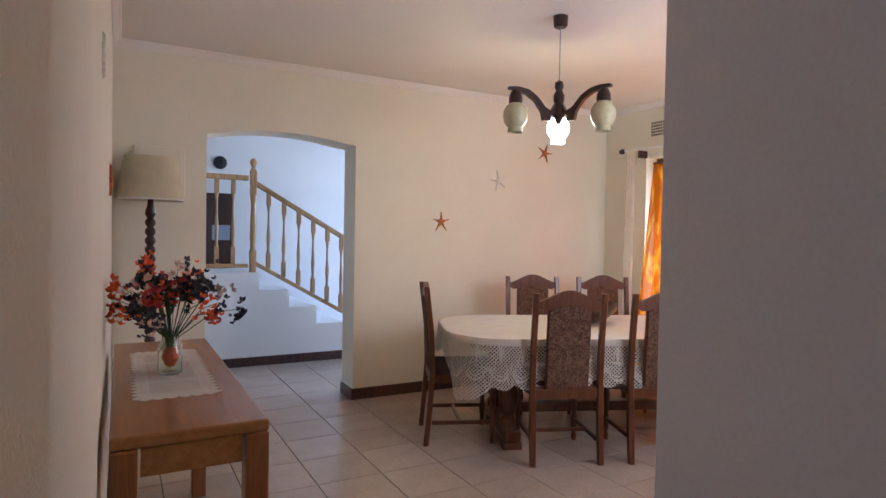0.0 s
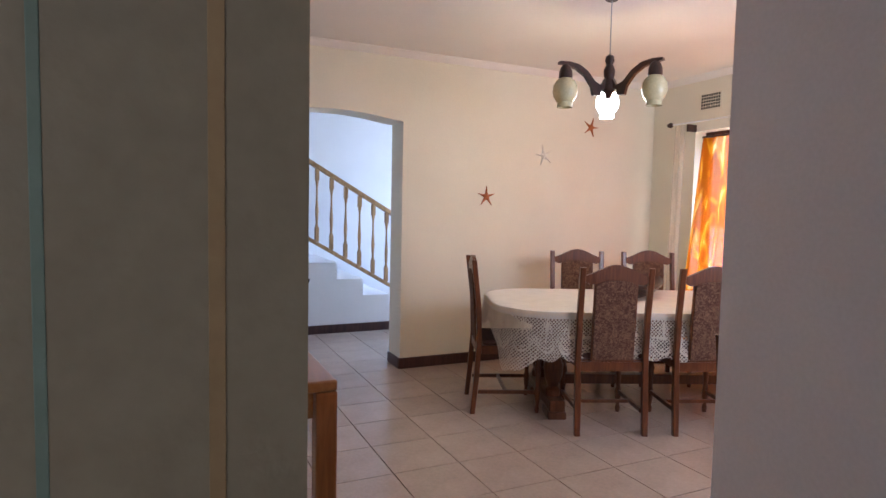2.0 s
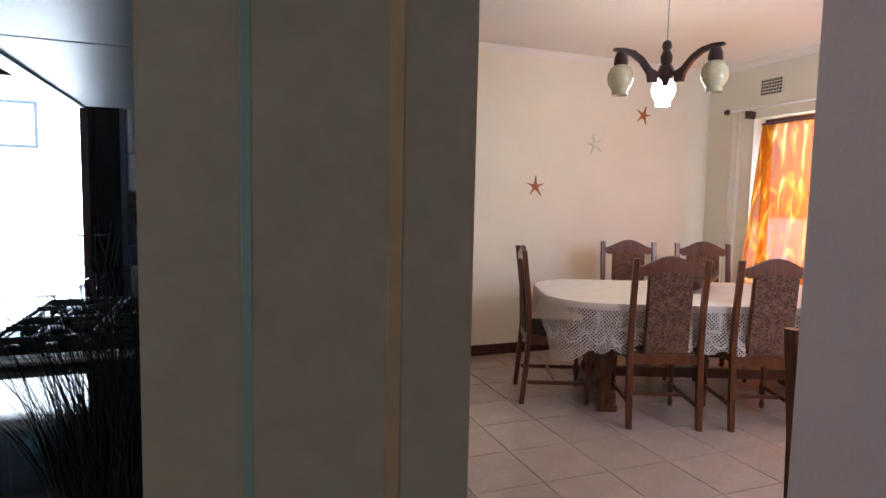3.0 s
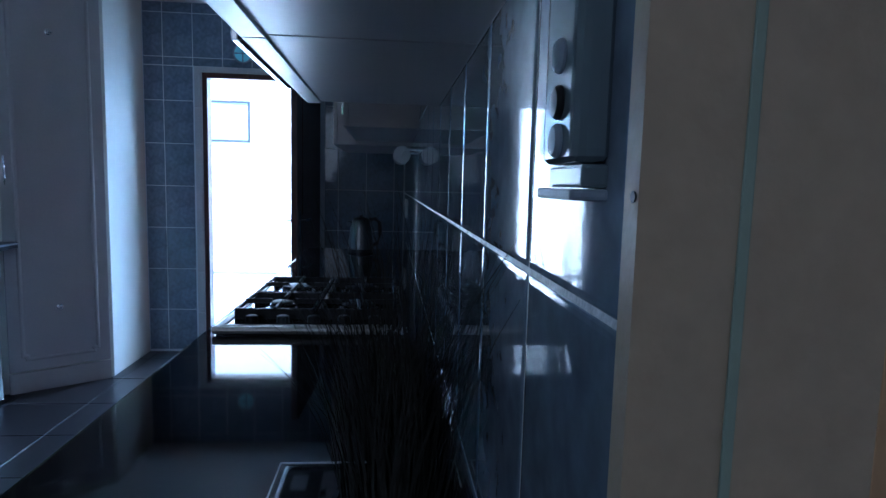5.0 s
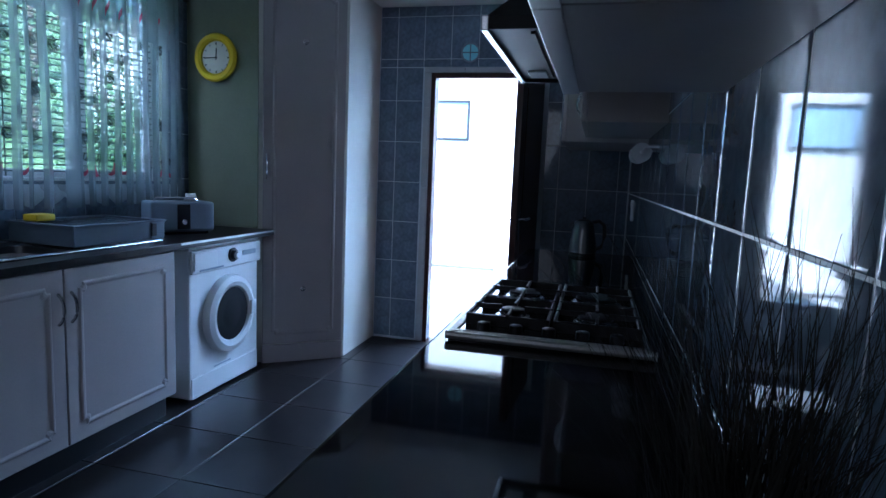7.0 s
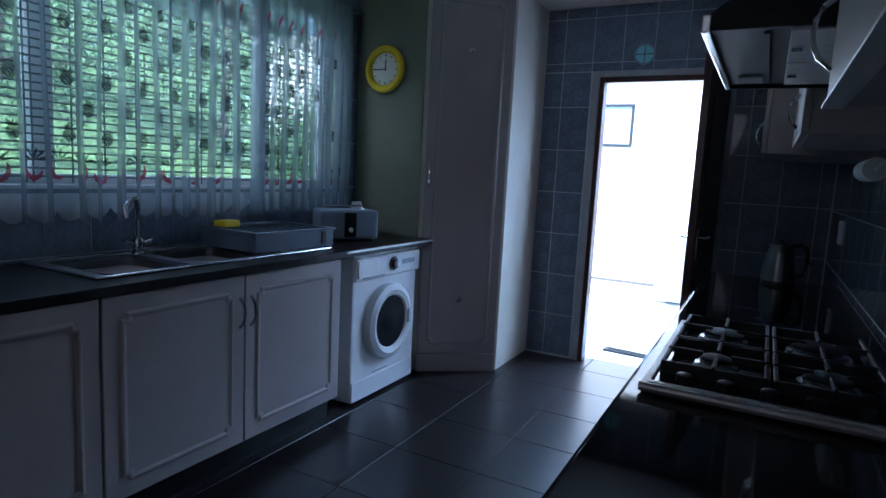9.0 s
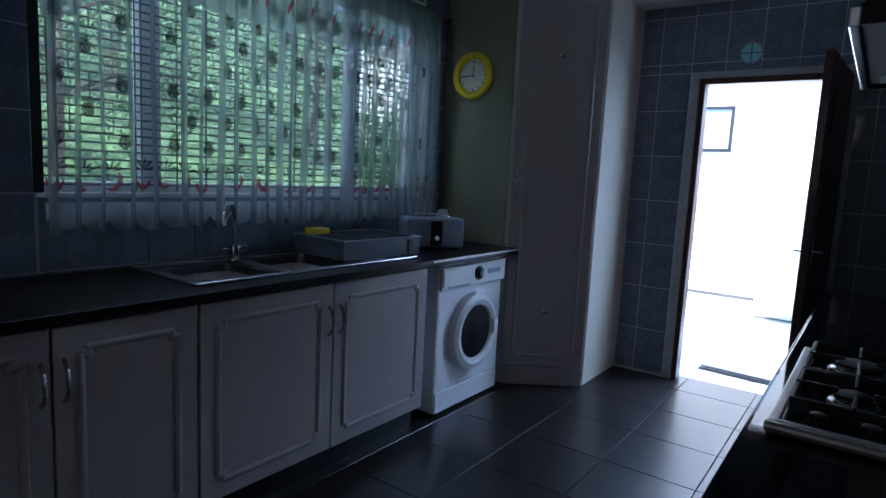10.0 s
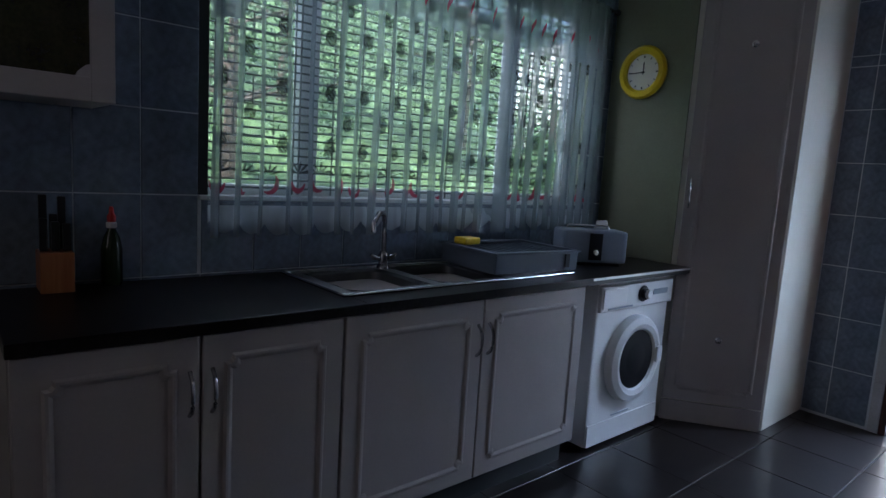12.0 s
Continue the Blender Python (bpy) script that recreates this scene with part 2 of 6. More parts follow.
# stair hall
bm = bmesh.new()
box(bm, (-0.5, 7.35, 0), (4.6, 7.55, 5.0)), box(bm, (4.4, 5.07, 0), (4.6, 7.35, 0.9)), box(bm, (4.4, 5.07, 2.5), (4.6, 7.35, 5.0)), box(bm, (4.4, 5.07, 0.9), (4.6, 5.5, 2.5)), box(bm, (4.4, 6.9, 0.9), (4.6, 7.35, 2.5))
box(bm, (-0.5, 5.13, 0), (-0.3, 7.35, 5.0))
box(bm, (-0.3, 5.07, ZC), (4.4, 5.17, 5.0))
structure("wall_stair_hall", bm, WHITEWALL, "white plastered walls of the stair hall")
structure("ceiling_stair_hall", slab((-0.5, 5.17, 5.0), (4.6, 7.55, 5.15)), CEIL)
bm = bmesh.new()
steps = [(-0.29, 0.0), (-0.29, 0.911), (1.245, 0.911)]
for k, x in enumerate((1.245, 1.545, 1.825, 2.115, 2.405)):
    steps += [(x, 0.911 - 0.177 * (k + 1)), ((1.545, 1.825, 2.115, 2.405, 2.70)[k], 0.911 - 0.177 * (k + 1))]
steps += [(2.70, 0.0)]
prism(bm, steps, 6.34, 7.35, UP_Y)
structure("stairs", bm, WHITEWALL, "white plastered stairs rising to a landing")
# outside
structure("ground", slab((-60, 5.13, -0.25), (60, 120, -0.12)), PAVE, "pale paved yard")
structure("ground_garden", slab((-60, -60, -0.25), (-3.13, 5.13, -0.12)), PAVE, "ground beside the house")
structure("wall_yard", slab((-8, 8.25, -0.12), (6, 8.5, 3.4)), OUTWALL, "white rendered boundary building")

# ---- kitchen: cupboards ----
def panel_door(name, w, h, parent, m, handle=0, mat_=None, t=0.02):
    """A routed door in the plane x = 0 (front towards +x), w along y, h up, with notched corners round its raised field."""
    mat_ = mat_ or CUPBOARD
    bm = bmesh.new()
    box(bm, (-t, 0.002, 0), (0, w - 0.002, h), 0.004, m)
    i, s, c = 0.06, 0.022, 0.012

    def field(d, q):
        y0, y1, z0, z1 = d, w - d, d, h - d
        return [(y0 + q, z0), (y1 - q, z0), (y1 - q, z0 + q * 0.6), (y1 - q * 0.6, z0 + q), (y1, z0 + q), (y1, z1 - q), (y1 - q * 0.6, z1 - q), (y1 - q, z1 - q * 0.6), (y1 - q, z1),
                (y0 + q, z1), (y0 + q, z1 - q * 0.6), (y0 + q * 0.6, z1 - q), (y0, z1 - q), (y0, z0 + q), (y0 + q * 0.6, z0 + q), (y0 + q, z0 + q * 0.6)]
    rows = [(i, 0.0), (i + 0.007, 0.006), (i + 0.014, 0.006), (i + 0.024, 0.001)]
    rings = [[bm.verts.new(m @ Vector((x + 0.0012, y, z))) for y, z in field(d, s)] for d, x in rows]
    for lo, hi in zip(rings, rings[1:]):
        for k in range(16):
            bm.faces.new((lo[k], lo[(k + 1) % 16], hi[(k + 1) % 16], hi[k]))
    door = part("door", bm, mat_, parent)
    if handle:
        y = w - 0.028 if handle > 0 else 0.028
        part("handle", tube(bmesh.new(), [m @ Vector((a, y, h - 0.095 - 0.125 * k / 8)) for k, a in enumerate((0.001, 0.018, 0.026, 0.029, 0.03, 0.029, 0.026, 0.018, 0.001))], 0.006, 8), DARKCHROME, door, "curved chrome handle", True)
    return door


XF = -2.30   # fronts of the cupboards under the window
for y0, ym, y1, hs in ((0.935, 1.362, 1.808, (1, -1)), (1.812, 2.43, 3.075, (1, -1))):
    unit = thing("base_cabinet", (XF, y0, 0), "white vinyl-wrapped double cupboard under the dark worktop", "kitchen cabinet", "cupboards under the window")
    part("body", slab((-0.62, 0, 0.12), (-0.021, y1 - y0, 0.868)), CUPBOARD, unit)
    part("plinth", slab((-0.60, 0, 0), (-0.07, y1 - y0, 0.119)), BLACKPLASTIC, unit, "dark recessed plinth")
    for a, b, hh in ((y0, ym, hs[0]), (ym, y1, hs[1])):
        panel_door("door", b - a - 0.004, 0.735, unit, pose(0, a - y0 + 0.002, 0.13), hh)

SINKSTEEL = mat("dull_sink_steel", (0.33, 0.34, 0.35), 0.3, 1.0, vary=0.08, fine=200, bump=0.004)
worktop = thing("worktop", (0, 0, 0), "polished black granite worktop along the window wall", "worktop")
bm = bmesh.new()
SX0, SX1, SY0, SY1 = -2.86, -2.42, 1.89, 2.74    # cut-out for the bowls
box(bm, (-2.93, 0.93, 0.870), (XF + 0.015, SY0, 0.905), 0.004), box(bm, (-2.93, SY1, 0.870), (XF + 0.015, 3.995, 0.905), 0.004)
box(bm, (-2.93, SY0, 0.870), (SX0, SY1, 0.905)), box(bm, (SX1, SY0, 0.870), (XF + 0.015, SY1, 0.905))
part("slab", bm, mat("satin_dark_granite", (0.012, 0.010, 0.010), 0.28, vary=0.4, scale=60, bump=0.0, fine=260, shine=0.22), worktop)
part("edge_trim", slab((XF + 0.0155, 3.10, 0.892), (XF + 0.018, 3.985, 0.903)), SINKSTEEL, worktop, "steel edging strip")

BOWLSTEEL = mat("shaded_bowl_steel", (0.15, 0.155, 0.16), 0.35, 1.0, vary=0.08, fine=200, bump=0.004)
sink = thing("sink", (0, 0, 0), "stainless steel double bowl sink with drainer", "sink")
for a, b in (((-2.885, 1.86, 0.905), (-2.40, 1.92, 0.911)), ((-2.885, 2.28, 0.905), (-2.40, 2.33, 0.911)), ((-2.885, 2.70, 0.905), (-2.40, 3.10, 0.911)),
             ((-2.885, 1.92, 0.905), (-2.83, 2.28, 0.911)), ((-2.45, 1.92, 0.905), (-2.40, 2.28, 0.911)), ((-2.885, 2.33, 0.905), (-2.83, 2.70, 0.911)), ((-2.45, 2.33, 0.905), (-2.40, 2.70, 0.911))):
    part("deck_plate", slab(a, b), SINKSTEEL, sink)
part("rolled_edge", tube(bmesh.new(), [(-2.885, 1.86, 0.911), (-2.40, 1.86, 0.911), (-2.40, 3.10, 0.911), (-2.885, 3.10, 0.911), (-2.885, 1.86, 0.911)], 0.006, 8), STEEL, sink)
for k in range(7):
    part("drainer_ridge", slab((-2.83, 2.76 + 0.045 * k, 0.911), (-2.46, 2.775 + 0.045 * k, 0.914)), SINKSTEEL, sink)
for y in (1.92, 2.33):
    bm = bmesh.new()
    cy, cx = y + 0.18, -2.64

    def ring(hx, hy, r, z):
        return [bm.verts.new((cx + sx * (hx - r) + r * math.cos(a), cy + sy * (hy - r) + r * math.sin(a), z))
                for sx, sy, a0 in ((1, 1, 0), (-1, 1, 90), (-1, -1, 180), (1, -1, 270)) for a in [radians(a0 + 22.5 * q) for q in range(5)]]
    rr = [ring(0.19, 0.175, 0.06, 0.911), ring(0.18, 0.165, 0.055, 0.90), ring(0.172, 0.158, 0.05, 0.78), ring(0.14, 0.13, 0.05, 0.765)]
    for lo, hi in zip(rr, rr[1:]):
        for k in range(20):
            bm.faces.new((lo[k], lo[(k + 1) % 20], hi[(k + 1) % 20], hi[k]))
    bm.faces.new(rr[-1])
    part("bowl", bm, BOWLSTEEL, sink, smooth=True)
tap = thing("tap", (-2.815, 2.30, 0.911), "chrome mixer tap with a tall curved spout behind the sink", "tap")
part("base", lathe(bmesh.new(), [(0.03, 0), (0.028, 0.01), (0.02, 0.02), (0.022, 0.06), (0.015, 0.075)], 16), DARKCHROME, tap, smooth=True)
part("spout", tube(bmesh.new(), [(0, 0, 0.07), (0, 0, 0.15), (0.005, -0.005, 0.2), (0.035, -0.035, 0.245), (0.07, -0.08, 0.245), (0.09, -0.115, 0.21), (0.095, -0.12, 0.17)], 0.011, 10), DARKCHROME, tap, smooth=True)
for s in (-1, 1):
    part("handle", tube(bmesh.new(), [(0, 0.02 * s, 0.045), (0, 0.05 * s, 0.05), (0.0, 0.065 * s, 0.062)], [0.011, 0.013, 0.008], 8), DARKCHROME, tap, smooth=True)

rack = thing("dish_rack", (-2.66, 2.93, 0.915), "grey plastic dish rack standing on the drainer", "dish rack", rz=-4)
bm = bmesh.new()
box(bm, (-0.19, -0.25, 0), (0.19, 0.25, 0.008))
for a, b in (((-0.2, -0.26, 0.0), (-0.19, 0.26, 0.085)), ((0.19, -0.26, 0.0), (0.2, 0.26, 0.085)), ((-0.19, -0.26, 0.0), (0.19, -0.25, 0.085)), ((-0.19, 0.25, 0.0), (0.19, 0.26, 0.085))):
    box(bm, a, b, 0.003)
RACKGREY = mat("slate_grey_plastic", (0.13, 0.16, 0.20), 0.4, vary=0.03, bump=0.01)
part("tray", bm, RACKGREY, rack)
bm = bmesh.new()
for a, b in (((-0.21, -0.27, 0.085), (-0.18, 0.27, 0.096)), ((0.18, -0.27, 0.085), (0.21, 0.27, 0.096)), ((-0.18, -0.27, 0.085), (0.18, -0.245, 0.096)), ((-0.18, 0.245, 0.085), (0.18, 0.27, 0.096))):
    box(bm, a, b, 0.004)
for k in range(11):
    box(bm, (-0.18, -0.22 + 0.044 * k, 0.06), (0.18, -0.212 + 0.044 * k, 0.085))
part("rim", bm, RACKGREY, rack)
part("cutlery_slot", slab((0.201, 0.17, 0.015), (0.208, 0.20, 0.08), 0.002), BLACKPLASTIC, rack, "dark slot in the side")
tagged(finish("sponge", box(bmesh.new(), (-2.80, 2.69, 1.012), (-2.72, 2.79, 1.045), 0.008), YELLOW), "bright yellow sponge lying on the dish rack", "sponge")

toaster = thing("toaster", (-2.60, 3.48, 0.905), "grey box-shaped toaster standing on the worktop", "toaster", rz=-33)
part("base", slab((-0.08, -0.14, 0), (0.08, 0.14, 0.015)), BLACKPLASTIC, toaster)
part("body", box(bmesh.new(), (-0.09, -0.175, 0.015), (0.09, 0.175, 0.185), 0.02, seg=3), GREYPLASTIC, toaster)
part("control_panel", box(bmesh.new(), (0.0905, -0.035, 0.03), (0.096, 0.035, 0.17), 0.002), BLACKPLASTIC, toaster, "black control strip")
part("dial", lathe(bmesh.new(), [(0.016, 0), (0.016, 0.008), (0.012, 0.012)], 14, pose(0.097, 0, 0.07, 0, 90, 0)), CHROME, toaster, smooth=True)
part("rack", tube(bmesh.new(), [(-0.04, -0.12, 0.185), (-0.04, -0.11, 0.20), (-0.04, 0.11, 0.20), (-0.04, 0.12, 0.185)], 0.006, 6), CHROME, toaster)
CLOTH = mat("white_cloth", (0.72, 0.72, 0.72), 0.9, vary=0.03, fine=200, bump=0.03)
cloth = thing("plastic_bag", (-2.70, 3.72, 0.905), "crumpled white bag leaning by the wall", "bag")
bm = bmesh.new()
lathe(bm, [(0.06, 0), (0.075, 0.03), (0.07, 0.09), (0.05, 0.15), (0.035, 0.19), (0.02, 0.215)], 18)
for v in bm.verts:
    v.co += 0.018 * noise.noise_vector(v.co * 25)
part("bag_skin", bm, CLOTH, cloth)

block = thing("knife_block", (-2.86, 1.10, 0.905), "light wooden knife block with black-handled knives on the worktop", "knife block")
part("block", box(bmesh.new(), (-0.05, -0.045, 0), (0.06, 0.045, 0.125), 0.005), wood("orange_block_wood", (0.32, 0.10, 0.035), (0.42, 0.16, 0.06)), block)
for k, (y, x, h) in enumerate(((-0.027, -0.02, 0.17), (0.022, -0.02, 0.165), (-0.03, 0.015, 0.10), (0.0, 0.02, 0.09), (0.03, 0.02, 0.085), (0.0, -0.02, 0.11))):
    part("knife_handle", box(bmesh.new(), (x - 0.008, y - 0.011, 0.126), (x + 0.008, y + 0.011, 0.126 + h), 0.004), BLACKPLASTIC, block)
bottle = thing("dish_soap_bottle", (-2.885, 1.262, 0.905), "clear green dish soap bottle with a red cap on the worktop", "bottle")
part("body", lathe(bmesh.new(), [(0.028, 0), (0.032, 0.01), (0.032, 0.12), (0.024, 0.16), (0.012, 0.185), (0.012, 0.2)], 18), mat("green_soap", (0.02, 0.035, 0.015), 0.15, vary=0.05, bump=0), bottle, smooth=True)
part("collar", lathe(bmesh.new(), [(0.014, 0.19), (0.016, 0.194), (0.016, 0.206), (0.013, 0.209)], 14), WHITEPLASTIC, bottle, smooth=True)
part("cap", lathe(bmesh.new(), [(0.013, 0.2095), (0.014, 0.228), (0.008, 0.238), (0.006, 0.26)], 12), mat("red_plastic", (0.5, 0.02, 0.02), 0.35, vary=0.02, bump=0), bottle, smooth=True)

washer = thing("washing_machine", (-2.345, 3.235, 0), "white front-loading washing machine under the worktop end", "washing machine")
WH = mat("white_enamel", (0.80, 0.81, 0.82), 0.25, vary=0.01, bump=0.0)
W = 0.66
bm = bmesh.new()
box(bm, (-0.55, 0, 0.02), (0, W, 0.845), 0.012)
part("body", bm, WH, washer)
part("top", box(bmesh.new(), (-0.55, -0.003, 0.846), (0.003, W + 0.003, 0.866), 0.006), WH, washer)
part("fascia", box(bmesh.new(), (0.001, 0.0, 0.715), (0.022, W, 0.843), 0.009, seg=3), WH, washer)
part("drawer", box(bmesh.new(), (0.0225, 0.012, 0.735), (0.028, 0.21, 0.83), 0.004), WHITEPLASTIC, washer)
part("drawer_grip", box(bmesh.new(), (0.0285, 0.05, 0.728), (0.034, 0.26, 0.738), 0.003), GREYPLASTIC, washer)
part("dial", lathe(bmesh.new(), [(0.042, 0), (0.042, 0.006), (0.03, 0.008), (0.03, 0.022), (0.024, 0.026)], 24, pose(0.0225, 0.36, 0.785, 0, 90, 0)), BLACKPLASTIC, washer, "dark ringed dial", True)
part("dial_knob", lathe(bmesh.new(), [(0.022, 0), (0.022, 0.012), (0.018, 0.016)], 20, pose(0.049, 0.36, 0.785, 0, 90, 0)), WHITEPLASTIC, washer, smooth=True)
part("display", box(bmesh.new(), (0.0225, 0.46, 0.77), (0.025, 0.60, 0.80), 0.001), GREYPLASTIC, washer)
bm = bmesh.new()
DM = pose(0.0, 0.34, 0.44, 0, 90, 0)
lathe(bm, [(0.232, 0.001), (0.232, 0.02), (0.222, 0.04), (0.19, 0.052), (0.165, 0.045), (0.155, 0.03)], 40, DM, cap=False)
hatch = part("hatch", bm, WHITEPLASTIC, washer, smooth=True)
part("hatch_glass", lathe(bmesh.new(), [(0.156, 0.034), (0.13, 0.03), (0.07, 0.036), (0.01, 0.04)], 32, DM), mat("dark_hatch_glass", (0.006, 0.006, 0.008), 0.4, vary=0.1, bump=0, shine=0.1), hatch, "dark round glass", True)
part("hatch_handle", box(bmesh.new(), (0.035, 0.505, 0.40), (0.06, 0.555, 0.49), 0.01), WHITEPLASTIC, hatch)
part("kick_panel", box(bmesh.new(), (0.0005, 0.01, 0.02), (0.006, W - 0.01, 0.135), 0.003), WH, washer)
part("filter_flap", box(bmesh.new(), (0.0065, 0.20, 0.15), (0.009, 0.36, 0.158), 0.001), GREYPLASTIC, washer)
for y in (0.06, W - 0.06):
    for x in (-0.05, -0.5):
        part("foot", lathe(bmesh.new(), [(0.02, 0), (0.02, 0.021)], 10, Matrix.Translation((x, y, 0))), BLACKPLASTIC, washer)

tall = thing("corner_cupboard", (0, 0, 0), "tall white corner cupboard with an angled door", "cupboard")
bm = bmesh.new()
prism(bm, [(-2.925, 4.0), (-2.41, 4.0), (-2.39, 4.012), (-1.955, 4.331), (-1.94, 4.345), (-1.94, 4.925), (-2.925, 4.925)], 0.0, ZC - 0.002)
part("body", bm, mat("pale_cream_board", (0.66, 0.63, 0.55), 0.45, vary=0.02, bump=0.01), tall, "cream side panels")
# near face darkened: its shade and the clock's greenish glow are in the colour
part("near_panel", slab((-2.92, 3.994, 0.906), (-2.405, 3.9995, ZC - 0.003)), mat("shaded_board_tone", (0.25, 0.26, 0.175), 0.55, vary=0.04, bump=0.01), tall, "near panel toned grey-green for its shade")
long_ = math.hypot(0.43, 0.315)
# the door's own frame: y runs along the face, +x points out
DOORM = Matrix.Translation((-2.378, 4.002, 0.13)) @ Matrix(((0.591, 0.806, 0, 0), (-0.806, 0.591, 0, 0), (0, 0, 1, 0), (0, 0, 0, 1)))
td = panel_door("door", long_, 2.34, tall, Matrix.Translation((0.6 * 0.02, -0.8 * 0.02, 0)) @ DOORM)
part("handle", tube(bmesh.new(), [DOORM @ Vector((a, 0.025, 1.10 + 0.16 * k / 6)) for k, a in enumerate((0.022, 0.04, 0.045, 0.046, 0.045, 0.04, 0.022))], 0.005, 6), CHROME, td, "small chrome handle", True)
part("plinth", prism(bmesh.new(), [(0.004, 0), (0.012, 0), (0.012, long_), (0.004, long_)], 0.0, 0.12, Matrix.Translation((0, 0, -0.13)) @ DOORM), CUPBOARD, tall)
for h in (1.98, 0.37):
    part("fitting", lathe(bmesh.new(), [(0.018, 0), (0.018, 0.004), (0.012, 0.006), (0.007, 0.016), (0.004, 0.017)], 14, Matrix.Translation((0.012, -0.016, 0)) @ DOORM @ pose(0, 0.265, h, 0, 90, 0)), CHROME, td, "small round metal fitting", True)

clock = thing("wall_clock", (-2.70, 3.992, 1.985), "round yellow wall clock with a white face", "clock")
CM = pose(0, 0, 0, 90, 0, 0)
part("rim", lathe(bmesh.new(), [(0.148, 0.002), (0.152, 0.02), (0.14, 0.036), (0.118, 0.038), (0.104, 0.026), (0.103, 0.01)], 40, CM, cap=False), YELLOW, clock, smooth=True)
part("face", lathe(bmesh.new(), [(0.104, 0.008), (0.01, 0.009)], 40, CM), mat("clock_face", (0.82, 0.8, 0.72), 0.4, vary=0.01, bump=0), clock)
for a, l in ((2, 0.058), (268, 0.078)):
    part("hand_pointer", box(bmesh.new(), (-0.003, -0.002, -0.012), (0.003, 0.0, l), 0, pose(0, -0.012 - 0.003 * (a > 90), 0, 0, a, 0)), BLACKPLASTIC, clock)
bm = bmesh.new()
for k in range(12):
    box(bm, (-0.002 - 0.002 * (k % 3 == 0), -0.002, 0.082), (0.002 + 0.002 * (k % 3 == 0), 0.0, 0.094), 0, pose(0, -0.0095, 0, 0, 30 * k, 0))
tagged(part("hour_marks", bm, BLACKPLASTIC, clock), kind="stuff")

# wall cupboard with a glazed door, over the knife block
wc = thing("glazed_wall_cabinet", (-2.93, 0.62, 1.475), "white wall cupboard with a glazed door beside the window", "wall cabinet")
part("body", slab((0.002, 0, 0), (0.31, 0.60, 0.72), 0.003), CUPBOARD, wc)
bm = bmesh.new()
for a, b in (((0.312, 0.0, 0.0), (0.334, 0.06, 0.72)), ((0.312, 0.54, 0.0), (0.334, 0.60, 0.72)), ((0.312, 0.06, 0.0), (0.334, 0.54, 0.065)), ((0.312, 0.06, 0.655), (0.334, 0.54, 0.72))):
    box(bm, a, b, 0.003)
for y, z, a in ((0.54, 0.065, 90), (0.06, 0.065, 0), (0.54, 0.655, 180), (0.06, 0.655, 270)):
    prism(bm, [(0, 0), (0.035, 0), (0.03, 0.012), (0.012, 0.03), (0, 0.035)], 0.313, 0.333, Matrix.Translation((0, y, z)) @ UP_X @ pose(0, 0, 0, 0, 0, a))
dr = part("door", bm, CUPBOARD, wc)
part("door_glass", slab((0.318, 0.06, 0.065), (0.322, 0.54, 0.655)), mat("dark_amber_glass", (0.03, 0.028, 0.012), 0.06, vary=0.2, scale=20, bump=0.01, coat=0.5), dr, "dark amber glass pane")

# ---- kitchen: counter with the hob ----
XC = -0.640
counter = thing("hob_counter", (0, 0, 0), "polished black granite counter with the gas hob", "worktop")
bm = bmesh.new()
box(bm, (XC, 0.885, 0.868), (XK - 0.008, 3.95, 0.902), 0.004)
part("slab", bm, GRANITE, counter)
part("front_edge", box(bmesh.new(), (XC - 0.005, 0.885, 0.866), (XC - 0.0002, 3.95, 0.899), 0.002), GRANITE, counter)
for k, (a, b) in enumerate(((0.885, 1.28), (1.28, 1.93), (1.93, 2.6), (2.6, 3.28), (3.28, 3.95))):
    unit = thing("base_cabinet", (XC + 0.03, a, 0), "white cupboard under the black counter with the hob", "kitchen cabinet", "cupboards under the hob counter")
    part("body", slab((0.021, 0, 0.12), (0.49, b - a, 0.866)), CUPBOARD, unit)
    part("plinth", slab((0.07, 0, 0), (0.48, b - a, 0.119)), BLACKPLASTIC, unit)
    panel_door("door", b - a - 0.004, 0.735, unit, Matrix.Translation((0, b - a - 0.002, 0.13)) @ pose(0, 0, 0, 0, 0, 180), 1)

hob = thing("gas_hob", (0, 0, 0.902), "black glass gas hob with cast iron pan supports on the counter", "hob")
HX0, HX1, HY0, HY1 = -0.600, -0.135, 1.93, 2.60
HOBTRIM = mat("worn_hob_steel", (0.42, 0.41, 0.39), 0.42, 0.6, vary=0.12, scale=14, fine=160, bump=0.01)
part("frame", box(bmesh.new(), (HX0, HY0, 0.001), (HX1, HY1, 0.012), 0.004), HOBTRIM, hob, "steel hob tray")
part("front_rail", tube(bmesh.new(), [(HX0 - 0.01, HY0 - 0.014, 0.014), (HX1 + 0.01, HY0 - 0.014, 0.014)], 0.010, 10), HOBTRIM, hob, smooth=True)
part("front_lip", box(bmesh.new(), (HX0 + 0.002, HY0 + 0.002, 0.0125), (HX1 - 0.002, HY0 + 0.019, 0.022), 0.003), HOBTRIM, hob)
part("side_rail", box(bmesh.new(), (HX0 - 0.008, HY0 - 0.004, 0.001), (HX0 + 0.011, HY1, 0.021), 0.004), HOBTRIM, hob)
part("plate", box(bmesh.new(), (HX0 + 0.012, HY0 + 0.02, 0.0125), (HX1 - 0.012, HY1 - 0.012, 0.017), 0.002), mat("black_hob_glass", (0.015, 0.015, 0.017), 0.06, vary=0.1, bump=0), hob)
